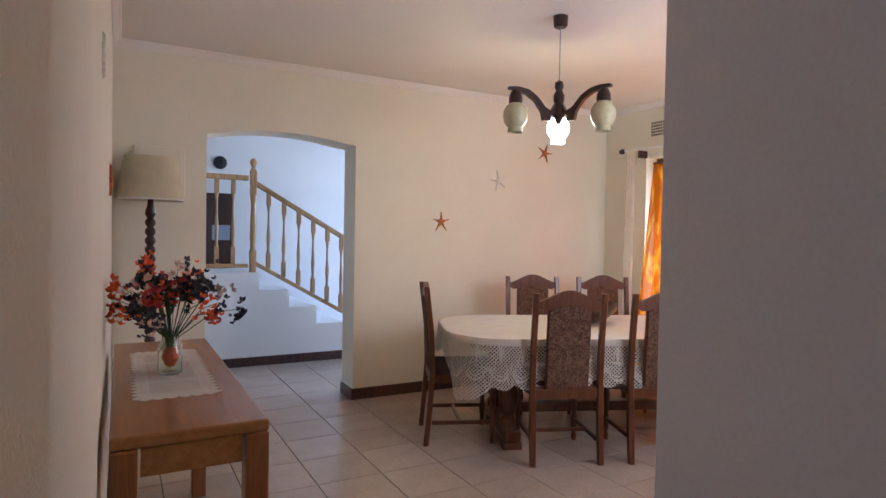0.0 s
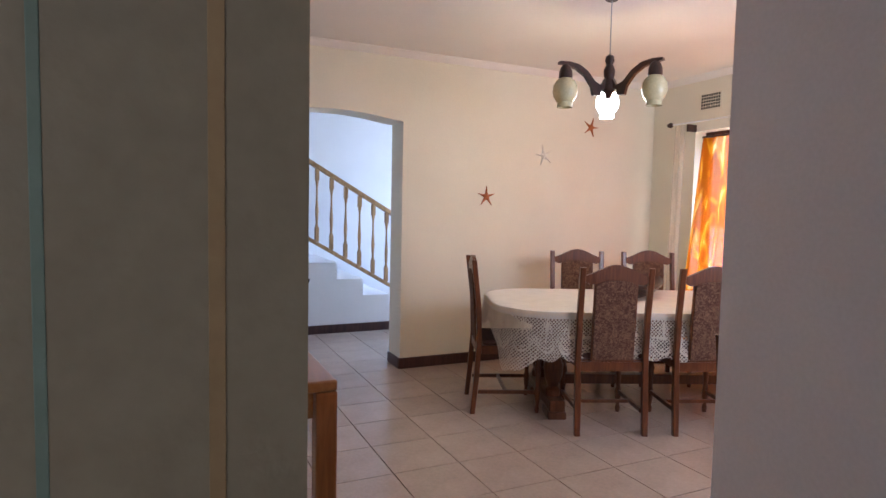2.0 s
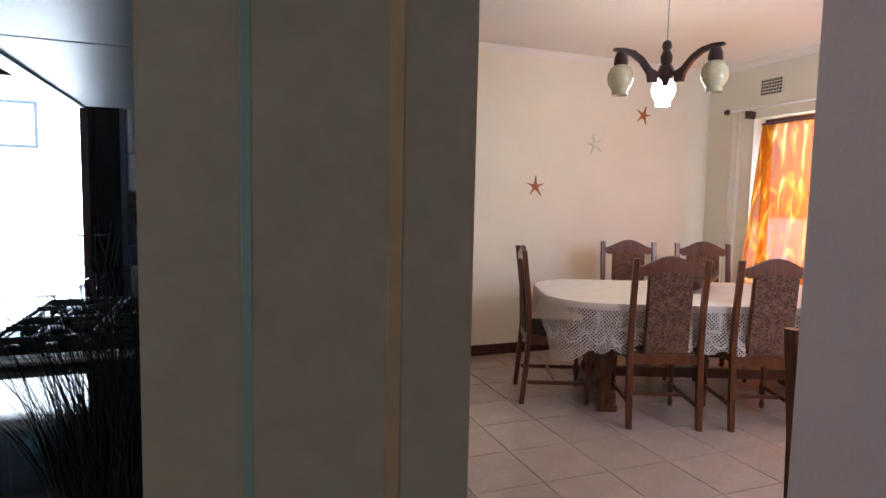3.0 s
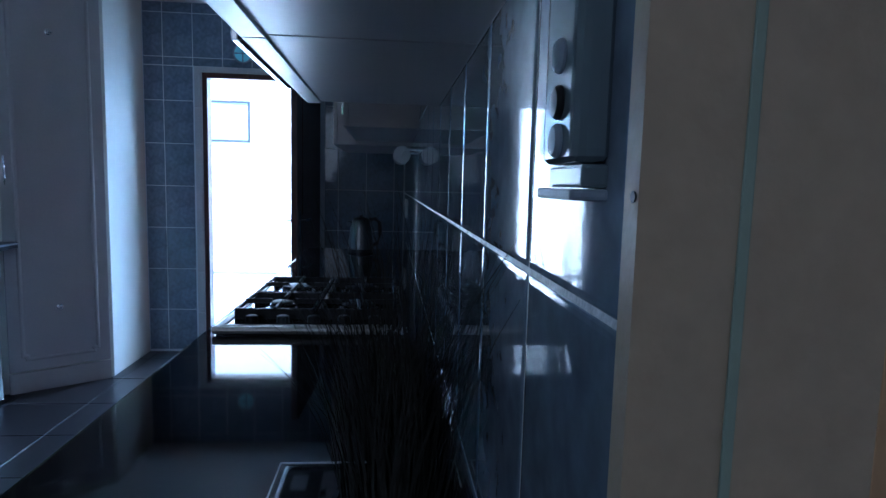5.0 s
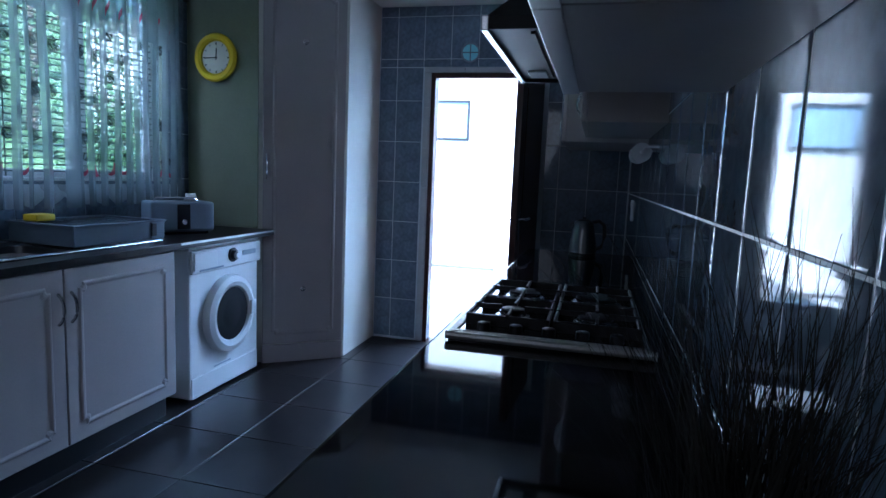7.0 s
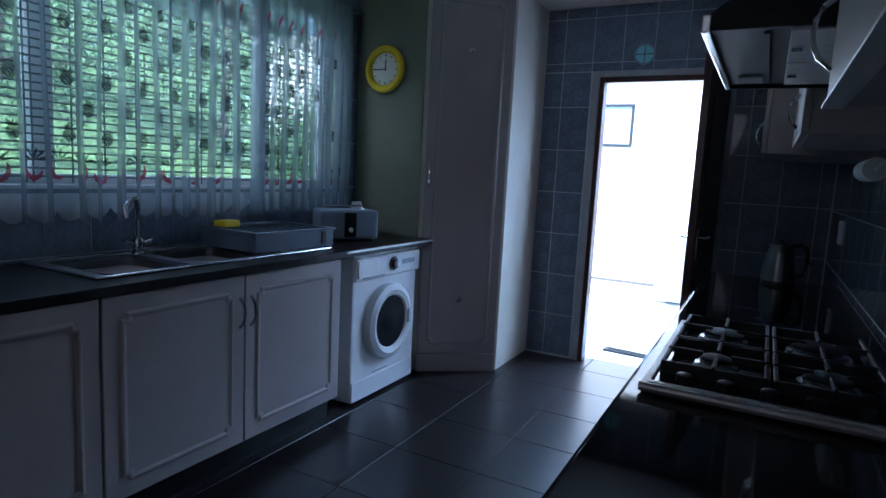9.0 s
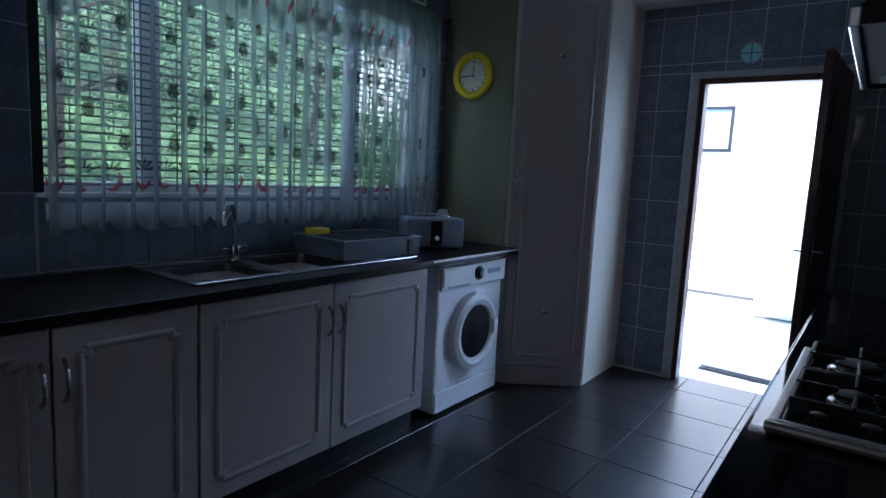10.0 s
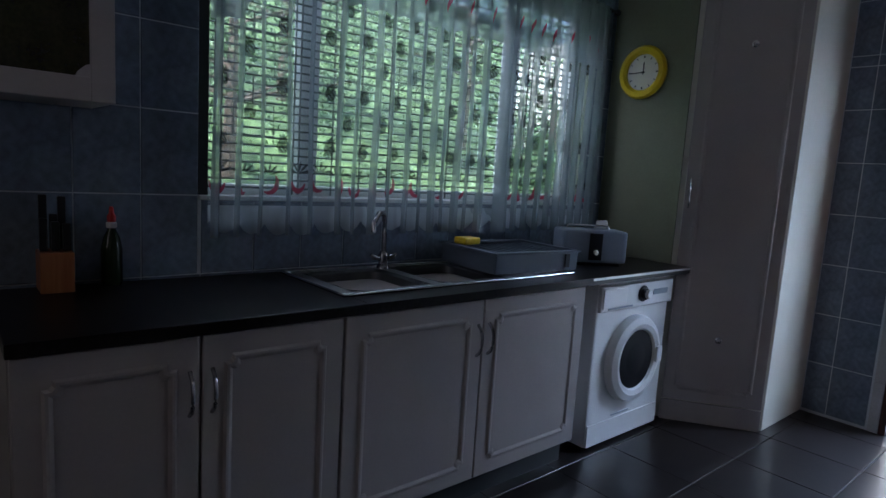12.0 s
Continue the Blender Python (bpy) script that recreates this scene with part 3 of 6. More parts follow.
for x, y, r in ((HX0 + 0.12, HY0 + 0.22, 0.036), (HX0 + 0.12, HY0 + 0.50, 0.05), (HX0 + 0.34, HY0 + 0.22, 0.048), (HX0 + 0.34, HY0 + 0.50, 0.062)):
    b = part("burner", lathe(bmesh.new(), [(r + 0.014, 0.0175), (r + 0.01, 0.024), (r, 0.026), (r, 0.034)], 24, Matrix.Translation((x, y, 0))), STEEL, hob, smooth=True)
    part("burner_cap", lathe(bmesh.new(), [(r - 0.004, 0.0345), (r - 0.002, 0.04), (r - 0.01, 0.043)], 24, Matrix.Translation((x, y, 0))), BLACKIRON, b, smooth=True)
for k in range(5):
    part("knob", lathe(bmesh.new(), [(0.017, 0.0175), (0.016, 0.035), (0.012, 0.037)], 14, Matrix.Translation((HX0 + 0.07 + 0.08 * k, HY0 + 0.055, 0))), BLACKPLASTIC, hob, smooth=True)
for x0, x1 in ((HX0 + 0.015, HX0 + 0.228), (HX0 + 0.236, HX1 - 0.015)):
    for y0, y1 in ((HY0 + 0.095, HY0 + 0.34), (HY0 + 0.35, HY1 - 0.02)):
        bm = bmesh.new()
        z0, z1 = 0.036, 0.046
        for a, b in (((x0, y0, z0 - 0.02), (x1, y0 + 0.009, z1)), ((x0, y1 - 0.009, z0 - 0.02), (x1, y1, z1)), ((x0, y0, z0), (x0 + 0.009, y1, z1)), ((x1 - 0.009, y0, z0), (x1, y1, z1))):
            box(bm, a, b, 0.002, seg=1)
        cx, cy = (x0 + x1) / 2, (y0 + y1) / 2
        for a, b in (((x0, cy - 0.004, z0), (cx - 0.03, cy + 0.004, z1 + 0.004)), ((cx + 0.03, cy - 0.004, z0), (x1, cy + 0.004, z1 + 0.004)),
                     ((cx - 0.004, y0, z0), (cx + 0.004, cy - 0.03, z1 + 0.004)), ((cx - 0.004, cy + 0.03, z0), (cx + 0.004, y1, z1 + 0.004))):
            box(bm, a, b, 0.0015, seg=1)
        for x in (x0 + 0.006, x1 - 0.006):
            for y in (y0 + 0.006, y1 - 0.006):
                box(bm, (x - 0.005, y - 0.005, 0.0172), (x + 0.005, y + 0.005, z0))
        part("pan_support", bm, BLACKIRON, hob)

FILTER = mat("pale_filter_mesh", (0.55, 0.54, 0.53), 0.5, 0.7, vary=0.1, scale=30, bump=0.05, fine=300)
HOODBLACK = mat("dull_black_hood", (0.012, 0.011, 0.012), 0.55, vary=0.1, bump=0.005, shine=0.3)
hood = thing("cooker_hood", (0, 0, 0), "dark pyramid cooker hood with a steel rim above the hob", "cooker hood")
HZ = 1.625
bm = bmesh.new()
q0 = [bm.verts.new(p) for p in ((-0.552, 1.94, HZ + 0.035), (-0.115, 1.94, HZ + 0.035), (-0.115, 2.66, HZ + 0.035), (-0.552, 2.66, HZ + 0.035))]
q1 = [bm.verts.new(p) for p in ((-0.33, 2.14, HZ + 0.27), (-0.115, 2.14, HZ + 0.27), (-0.115, 2.46, HZ + 0.27), (-0.33, 2.46, HZ + 0.27))]
for k in range(4):
    bm.faces.new((q0[k], q0[(k + 1) % 4], q1[(k + 1) % 4], q1[k]))
bm.faces.new(q0), bm.faces.new(q1)
part("canopy", bm, HOODBLACK, hood)
part("duct", slab((-0.33, 2.14, HZ + 0.271), (-0.115, 2.46, ZC - 0.003), 0.003), HOODBLACK, hood)
bm = bmesh.new()
part("front_panel", box(bmesh.new(), (-0.545, 1.93, HZ + 0.003), (-0.113, 1.945, HZ + 0.034), 0.003), HOODBLACK, hood, "dark end panel")
part("back_panel", box(bmesh.new(), (-0.545, 2.655, HZ), (-0.113, 2.67, HZ + 0.034), 0.003), HOODBLACK, hood, "dark end panel")
box(bm, (-0.562, 1.93, HZ), (-0.545, 2.67, HZ + 0.034), 0.003)
part("rim", bm, STEEL, hood, "bright steel rim")
part("underside", slab((-0.545, 1.946, HZ + 0.012), (-0.113, 2.654, HZ + 0.02)), HOODBLACK, hood)
for k in range(2):
    f = part("filter", slab((-0.41, 1.97 + 0.335 * k, HZ + 0.004), (-0.13, 2.29 + 0.335 * k, HZ + 0.0115), 0.002), FILTER, hood, "pale steel grease filter")
    part("filter_clip", slab((-0.405, 2.10 + 0.335 * k, HZ - 0.001), (-0.385, 2.14 + 0.335 * k, HZ + 0.0035)), CHROME, f)
part("lamp_cover", slab((-0.52, 2.50, HZ + 0.005), (-0.462, 2.60, HZ + 0.0115), 0.002), mat("frosted_lens", (0.6, 0.62, 0.62), 0.3, bump=0), hood, "frosted lamp cover")
part("switch_strip", slab((-0.455, 1.99, HZ + 0.005), (-0.445, 2.60, HZ + 0.0115)), HOODBLACK, hood)

def wall_cabinet(x, y0, y1, z0, z1, label, doors=1):
    u = thing("wall_cabinet", (x, y0, z0), label, "wall cabinet", "wall cupboards over the hob counter")
    part("body", slab((0.021, 0, 0), (XK - 0.009 - x, y1 - y0, z1 - z0), 0.002), CUPBOARD, u)
    w = (y1 - y0) / doors
    for k in range(doors):
        d = part("door", box(bmesh.new(), (0, k * w + 0.002, 0.001), (0.02, (k + 1) * w - 0.002, z1 - z0), 0.004), CUPBOARD, u)
        y = (k + 1) * w - 0.03 if k % 2 == 0 else k * w + 0.03
        part("handle", tube(bmesh.new(), [(-a, y, 0.05 + 0.11 * q / 6) for q, a in enumerate((0, 0.02, 0.028, 0.03, 0.028, 0.02, 0))], 0.0045, 6), CHROME, d, "curved chrome handle", True)
    return u

for y0, y1 in ((0.86, 1.177), (1.181, 1.768)):
    u = wall_cabinet(-0.352, y0, y1, 1.467, 2.2, "white wall cupboard with a pale underside over the counter")
    part("light_rail", slab((-0.006, 0, -0.004), (0.024, y1 - y0, 0.0005), 0.001), WHITEPLASTIC, u, "bright edging strip")
wall_cabinet(-0.352, 2.69, 3.45, 1.50, 2.2, "white wall cupboard beyond the cooker hood", 2)
wall_cabinet(-0.460, 3.455, 4.23, 1.48, 2.2, "deeper white wall cupboard at the far end of the counter", 2)

holder = thing("paper_towel_holder", (XK - 0.008, 3.078, 1.415), "white paper towel roll on a wall bracket", "paper towel")
part("bracket", tube(bmesh.new(), [(0, 0.14, 0.02), (-0.05, 0.14, 0.02), (-0.06, 0.13, 0), (-0.06, -0.14, 0), (-0.05, -0.14, 0.02), (0, -0.14, 0.02)], 0.005, 6), WHITEPLASTIC, holder)
part("paper_roll", lathe(bmesh.new(), [(0.018, -0.11), (0.037, -0.11), (0.037, 0.11), (0.018, 0.11)], 20, pose(-0.06, 0, 0, 90, 0, 0)), CLOTH, holder, smooth=True)

kettle = thing("kettle", (-0.335, 3.80, 0.902), "brushed steel electric kettle with a black handle on the counter", "kettle")
part("base", lathe(bmesh.new(), [(0.08, 0), (0.08, 0.015), (0.075, 0.02)], 24), BLACKPLASTIC, kettle, smooth=True)
KETTLESTEEL = mat("dark_kettle_steel", (0.16, 0.165, 0.17), 0.3, 1.0, vary=0.05, fine=200, bump=0.002)
part("body", lathe(bmesh.new(), [(0.082, 0.021), (0.08, 0.06), (0.066, 0.16), (0.058, 0.20), (0.05, 0.21)], 24), KETTLESTEEL, kettle, smooth=True)
part("lid", lathe(bmesh.new(), [(0.05, 0.211), (0.03, 0.222), (0.012, 0.225), (0.01, 0.236)], 20), BLACKPLASTIC, kettle, smooth=True)
part("grip", tube(bmesh.new(), [(0.05, 0, 0.205), (0.09, 0, 0.215), (0.12, 0, 0.19), (0.125, 0, 0.12), (0.11, 0, 0.06), (0.078, 0, 0.045)], 0.012, 8), BLACKPLASTIC, kettle, smooth=True)
part("spout", prism(bmesh.new(), [(-0.02, 0), (0.02, 0), (0, 0.035)], 0, 0.03, pose(-0.055, 0, 0.165, 0, -20, 90)), KETTLESTEEL, kettle)
kettle.scale = (0.88, 0.88, 0.88)
socket = thing("wall_socket", (XK - 0.008, 4.30, 1.135), "white double wall socket on the blue tiles", "socket")
part("plate", box(bmesh.new(), (-0.009, -0.06, -0.06), (0, 0.06, 0.06), 0.003), WHITEPLASTIC, socket)
for y in (-0.025, 0.025):
    part("rocker", box(bmesh.new(), (-0.013, y - 0.012, 0.02), (-0.0095, y + 0.012, 0.045), 0.001), WHITEPLASTIC, socket)

# white control box at the near end of the tiled wall
cb = thing("wall_control_box", (XK - 0.008, 0.742, 1.34), "small grey-blue plastic control box with round dials on blue tiles", "control box")
BOXGREY = mat("pale_grey_box_plastic", (0.15, 0.19, 0.215), 0.2, vary=0.02, bump=0)
part("case", box(bmesh.new(), (-0.020, -0.036, -0.036), (0, 0.025, 0.10), 0.007, seg=3), BOXGREY, cb)
part("case_foot", box(bmesh.new(), (-0.014, -0.034, -0.0485), (0, 0.028, -0.0365), 0.002), BOXGREY, cb)
part("case_lip", box(bmesh.new(), (-0.020, -0.035, -0.055), (0, 0.032, -0.049), 0.002), GREYPLASTIC, cb)
for z, mm in ((0.020, GREYPLASTIC), (-0.004, BLACKPLASTIC), (-0.024, GREYPLASTIC)):
    part("dial", lathe(bmesh.new(), [(0.0092, 0), (0.0092, 0.0015), (0.0075, 0.0035), (0.003, 0.0042)], 20, pose(-0.0202, -0.010, z, 0, -90, 0)), mm, cb, "black dial" if mm is BLACKPLASTIC else "grey dial", True)

# dry grass in a dark pot on a tray
tray = thing("plant_tray", (0, 0, 0.902), "flat black tray with a thin grey rim under the potted grass", "tray")
part("base", slab((-0.315, 0.905, 0.0005), (-0.080, 1.205, 0.005), 0.001), GRANITE, tray)
part("rim", tube(bmesh.new(), [(-0.317, 0.903, 0.006), (-0.317, 1.207, 0.006), (-0.078, 1.207, 0.006), (-0.078, 0.903, 0.006), (-0.317, 0.903, 0.006)], 0.0014, 6), SINKSTEEL, tray, "thin grey rim")
plant = thing("grass_plant", (-0.160, 0.99, 0.9075), "spiky dark ornamental grass in a black pot on the counter", "plant")
part("pot", lathe(bmesh.new(), [(0.050, 0), (0.060, 0.03), (0.066, 0.062), (0.069, 0.066), (0.063, 0.067), (0.060, 0.058), (0.01, 0.057)], 28), mat("dull_black_pot", (0.008, 0.008, 0.009), 0.8, vary=0.1, bump=0, shine=0.1), plant, smooth=True)
rng = random.Random(5)
bm = bmesh.new()
for k in range(640):
    a, lean, ln = rng.uniform(0, 6.283), rng.uniform(0.03, 0.40), rng.uniform(0.14, 0.34)
    ca, sa = math.cos(a), math.sin(a)
    r0, w = rng.uniform(0, 0.06), rng.uniform(0.0005, 0.0015)
    prev = None
    for q in range(6):
        s = q / 5
        rad = r0 + ln * (0.6 * lean * s + 0.6 * lean * s * s * s)
        sway = (0.03 * ln / 0.25) * math.sin(2.2 * s + k) * s
        p = Vector((ca * rad - sa * sway, sa * rad + ca * sway, 0.060 + ln * s * (1 - 0.35 * lean * s)))
        if -0.160 + p.x > XK - 0.016:
            p.x = XK - 0.016 + 0.160 - 0.002 * rng.random()
        wd = w * (1 - s * 0.9)
        pair = [bm.verts.new(p + Vector((-sa * wd, ca * wd, 0))), bm.verts.new(p - Vector((-sa * wd, ca * wd, -wd)))]
        if prev:
            bm.faces.new((prev[0], prev[1], pair[1], pair[0]))
        prev = pair
tagged(part("grass_blades", bm, mat("dark_dry_grass", (0.028, 0.028, 0.024), 0.7, vary=0.3, bump=0, shine=0.25), plant), kind="stuff")

# ---- kitchen doorway ----
frame_ = thing("door_frame", (0, 0, 0), "dark red-brown wooden door frame of the yard doorway", "door frame")
for nm, a, b in (("jamb", (-1.53, YB - 0.012, 0), (-1.495, YB + 0.09, 2.05)), ("jamb", (-0.735, YB - 0.012, 0), (-0.70, YB + 0.09, 2.05)), ("head", (-1.495, YB - 0.012, 2.012), (-0.735, YB + 0.09, 2.05)), ("threshold", (-1.495, YB + 0.121, -0.10), (-0.735, YB + 0.20, -0.001))):
    part(nm, slab(a, b, 0.004), PAVE if nm == "threshold" else DOORWOOD, frame_, "pale stone threshold" if nm == "threshold" else "")
bm = bmesh.new()
TRIM = mat("pale_tile_trim", (0.45, 0.46, 0.47), 0.3, vary=0.08, bump=0.01)
for k in range(7):
    box(bm, (-1.582, YB - 0.018, 0.30 * k + 0.001), (-1.531, YB - 0.001, min(0.30 * (k + 1) - 0.001, 2.052)), 0.003, seg=1)
for k in range(3):
    box(bm, (-1.582 + 0.31 * k, YB - 0.018, 2.053), (min(-1.274 + 0.31 * k, -0.66), YB - 0.001, 2.09), 0.003, seg=1)
structure("trim_doorway", bm, TRIM, "pale tile trim round the doorway")
leaf = thing("yard_door", (-0.710, 4.915, 0), "dark red-brown wooden door standing open into the kitchen", "door", rz=-90 - 3.6)
part("leaf", box(bmesh.new(), (0.0, -0.02, 0.012), (0.78, 0.02, 2.03), 0.003), DOORWOOD, leaf)
for s in (-1, 1):
    for z0, z1 in ((0.25, 0.95), (1.08, 1.85)):
        part("door_panel", box(bmesh.new(), (0.13, s * 0.0205, z0), (0.65, s * 0.027, z1), 0.004), DOORWOOD, leaf)
    h = part("handle", tube(bmesh.new(), [(0.715, s * 0.0205, 1.05), (0.715, s * 0.06, 1.05), (0.70, s * 0.066, 1.05), (0.60, s * 0.066, 1.05)], 0.008, 8), CHROME, leaf, "chrome lever handle", True)
    part("escutcheon", box(bmesh.new(), (0.695, s * 0.0205, 0.92), (0.735, s * 0.024, 1.10), 0.001), CHROME, leaf)
for z in (0.3, 1.86):
    part("hinge", lathe(bmesh.new(), [(0.008, -0.05), (0.008, 0.05)], 8, pose(0.0, -0.028, z)), CHROME, leaf)
# assumed vent for a teal spot; its glow is put into the pane colour
round_vent = thing("round_wall_vent", (-1.243, YB - 0.008, 2.195), "small round vent with its teal glow painted on, above the doorway", "vent")
part("vent_frame", lathe(bmesh.new(), [(0.070, 0.0), (0.070, 0.006), (0.062, 0.008), (0.060, 0.004)], 28, pose(0, 0, 0, 90, 0, 0), cap=False), GREYPLASTIC, round_vent, smooth=True)
TEAL = mat("teal_glow_tone", (0.35, 0.78, 0.84), 0.3, vary=0.03, bump=0)
for q in range(4):
    a0 = radians(90 * q)
    part("quarter_pane", prism(bmesh.new(), [(0.004 * (math.cos(a0) - math.sin(a0)), 0.004 * (math.sin(a0) + math.cos(a0)))] + [(0.059 * math.cos(a0 + radians(4 + 82 * k / 7)), 0.059 * math.sin(a0 + radians(4 + 82 * k / 7))) for k in range(8)], 0.0, 0.004, pose(0, 0, 0, 90, 0, 0)), TEAL, round_vent)
grate = thing("floor_grate", (-1.19, 5.66, -0.0985), "dark slatted drain grate outside the doorway", "drain grate", rz=-4)
for a, b in (((-0.22, -0.06, 0), (-0.20, 0.06, 0.075)), ((0.20, -0.06, 0), (0.22, 0.06, 0.075))):
    part("side_rail", slab(a, b), BLACKIRON, grate)
part("tray", slab((-0.199, -0.058, 0.0), (0.199, 0.062, 0.05)), BLACKIRON, grate)
for k in range(6):
    part("slat", slab((-0.2, -0.056 + 0.0205 * k, 0.055), (0.2, -0.046 + 0.0205 * k, 0.075)), BLACKIRON, grate)

grate.scale = (1.4, 0.9, 0.3)

# ---- kitchen window ----
WHITEFRAME = mat("white_window_paint", (0.72, 0.74, 0.74), 0.4, vary=0.02, bump=0)
win = thing("window_1", (0, 0, 0), "white framed kitchen window with burglar bars behind net curtains", "window")
bm = bmesh.new()
for a, b in (((-3.09, 1.55, 1.19), (-3.02, 1.60, 2.32)), ((-3.09, 3.75, 1.19), (-3.02, 3.80, 2.32)), ((-3.09, 1.60, 1.19), (-3.02, 3.75, 1.245)), ((-3.09, 1.60, 2.27), (-3.02, 3.75, 2.32))):
    box(bm, a, b, 0.004)
part("window_frame", bm, WHITEFRAME, win)
for y0, y1 in ((1.985, 2.075), (3.20, 3.28)):
    part("mullion", slab((-3.085, y0, 1.246), (-3.025, y1, 2.269), 0.004), WHITEFRAME, win)
part("window_sill", slab((-3.02, 1.555, 1.191), (-2.915, 3.795, 1.205), 0.003), WHITEFRAME, win)
GLASS = mat("window_glass", (0.9, 0.95, 0.95), 0.02, vary=0, bump=0, trans=1.0)
for y0, y1 in ((1.601, 1.984), (2.076, 3.199), (3.281, 3.749)):
    g = part("pane", slab((-3.062, y0, 1.246), (-3.058, y1, 2.269)), GLASS, win, "clear glass pane")
    g.visible_shadow = False
BAR = mat("grey_painted_iron", (0.05, 0.065, 0.065), 0.5, vary=0.05, bump=0)
bars = thing("burglar_bars", (-3.0, 0, 0), "grey welded burglar bars with closely set horizontal rods inside the window", "burglar bars")
z = 1.235
while z < 2.26:
    part("rod", tube(bmesh.new(), [(0, 1.605, z), (0, 3.745, z)], 0.0042, 5), BAR, bars)
    z += 0.0335
for y in (1.63, 1.655, 1.95, 1.975, 2.13, 2.155, 2.27, 2.42, 2.60, 2.75, 2.78, 3.02, 3.15, 3.18, 3.33, 3.36, 3.55, 3.7):
    part("upright", tube(bmesh.new(), [(0.006, y, 1.21), (0.006, y, 2.27)], 0.004, 5), BAR, bars)
# black strip over the near reveal, put in for the shade there
part("end_bar", slab((-0.012, 1.5535, 1.192), (0.045, 1.5955, 2.30), 0.002), BLACKIRON, bars, "black strip standing in for the shade at the window reveal")
for y0, y1, z0, z1 in ((1.70, 1.86, 1.67, 1.83), (1.70, 1.86, 1.44, 1.56), (1.70, 1.86, 1.90, 2.06), (2.46, 2.56, 1.62, 1.80), (2.85, 2.97, 1.46, 1.62), (2.85, 2.97, 1.80, 1.96)):
    part("square_motif", tube(bmesh.new(), [(0.010, y0, z0), (0.010, y1, z0), (0.010, y1, z1), (0.010, y0, z1), (0.010, y0, z0)], 0.0035, 5), BAR, bars)
for y, z0, z1 in ((1.775, 1.56, 1.67), (1.775, 1.83, 1.90)):
    part("motif_link", tube(bmesh.new(), [(0.010, y, z0), (0.010, y, z1)], 0.0035, 5), BAR, bars)


def sheer(name, colour, see=0.5, glow=0.5):
    """Thin woven cloth: partly clear, partly lit from behind."""
    m = bpy.data.materials.new(name)
    m.use_nodes = True
    n, l = m.node_tree.nodes, m.node_tree.links
    n.clear()
    out = n.new("ShaderNodeOutputMaterial")
    dif, tra, clr = n.new("ShaderNodeBsdfDiffuse"), n.new("ShaderNodeBsdfTranslucent"), n.new("ShaderNodeBsdfTransparent")
    tc, no, mr = n.new("ShaderNodeTexCoord"), n.new("ShaderNodeTexNoise"), n.new("ShaderNodeMapRange")
    no.inputs["Scale"].default_value, no.inputs["Detail"].default_value = 14, 4
    l.new(tc.outputs["Object"], no.inputs[0])
    l.new(no.outputs[0], mr.inputs[0])
    mr.inputs[3].default_value, mr.inputs[4].default_value = 0.86, 1.14
    sc = n.new("ShaderNodeVectorMath")
    sc.operation = "SCALE"
    sc.inputs[0].default_value = colour
    l.new(mr.outputs[0], sc.inputs[3])
    l.new(sc.outputs[0], dif.inputs[0]), l.new(sc.outputs[0], tra.inputs[0])
    a, b = n.new("ShaderNodeMixShader"), n.new("ShaderNodeMixShader")
    a.inputs[0].default_value, b.inputs[0].default_value = glow, see
    l.new(dif.outputs[0], a.inputs[1]), l.new(tra.outputs[0], a.inputs[2])
    l.new(a.outputs[0], b.inputs[1]), l.new(clr.outputs[0], b.inputs[2])
    l.new(b.outputs[0], out.inputs[0])
    return m


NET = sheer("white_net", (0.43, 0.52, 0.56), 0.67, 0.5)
# denser net in a darker tone, which gives the folds their shade
NETHEM = sheer("denser_darkened_net", (0.32, 0.38, 0.41), 0.42, 0.5)
PRINT = sheer("dark_berry_print", (0.045, 0.065, 0.06), 0.25, 0.3)
PINK = sheer("pink_heart_print", (0.42, 0.055, 0.10), 0.2, 0.5)


FOLDS = ((1.585, 0.014), (1.665, 0.010), (1.75, 0.007), (1.86, 0.008), (1.955, 0.010), (2.08, 0.013), (2.155, 0.007), (2.24, 0.018), (2.32, 0.005), (2.41, 0.014), (2.495, 0.006), (2.565, 0.020),
         (2.64, 0.008), (2.71, 0.023), (2.78, 0.008), (2.85, 0.025), (2.97, 0.040), (3.04, 0.018), (3.12, 0.020), (3.205, 0.022), (3.30, 0.022), (3.375, 0.024), (3.44, 0.030), (3.51, 0.024), (3.58, 0.026), (3.65, 0.028), (3.725, 0.026), (3.79, 0.015))


def wave_x(y):
    """How far the net stands out at y: soft swells between gathered folds."""
    return 0.006 * math.sin(y * 9) + sum(1.1 * w * math.exp(-((y - f) / (0.7 * w + 0.008)) ** 2) for f, w in FOLDS if abs(y - f) < 0.12)


NX = -2.862


def hem(y):
    return 1.115 - 0.048 * abs(math.sin((y - 1.565) * math.pi / 0.106)) ** 0.6 + 0.008 * math.sin(9 * y)


def net(bm, y0, y1, lo, hi, off=0.0, n=420, rows=10):
    cols = []
    for k in range(n + 1):
        y = y0 + (y1 - y0) * k / n
        z0, z1 = lo(y), hi(y)
        cols.append([bm.verts.new((NX + off + wave_x(y) * (1 - 0.25 * q / rows), y, z0 + (z1 - z0) * q / rows)) for q in range(rows + 1)])
    for a, b in zip(cols, cols[1:]):
        for q in range(rows):
            bm.faces.new((a[q], b[q], b[q + 1], a[q + 1]))
    return bm


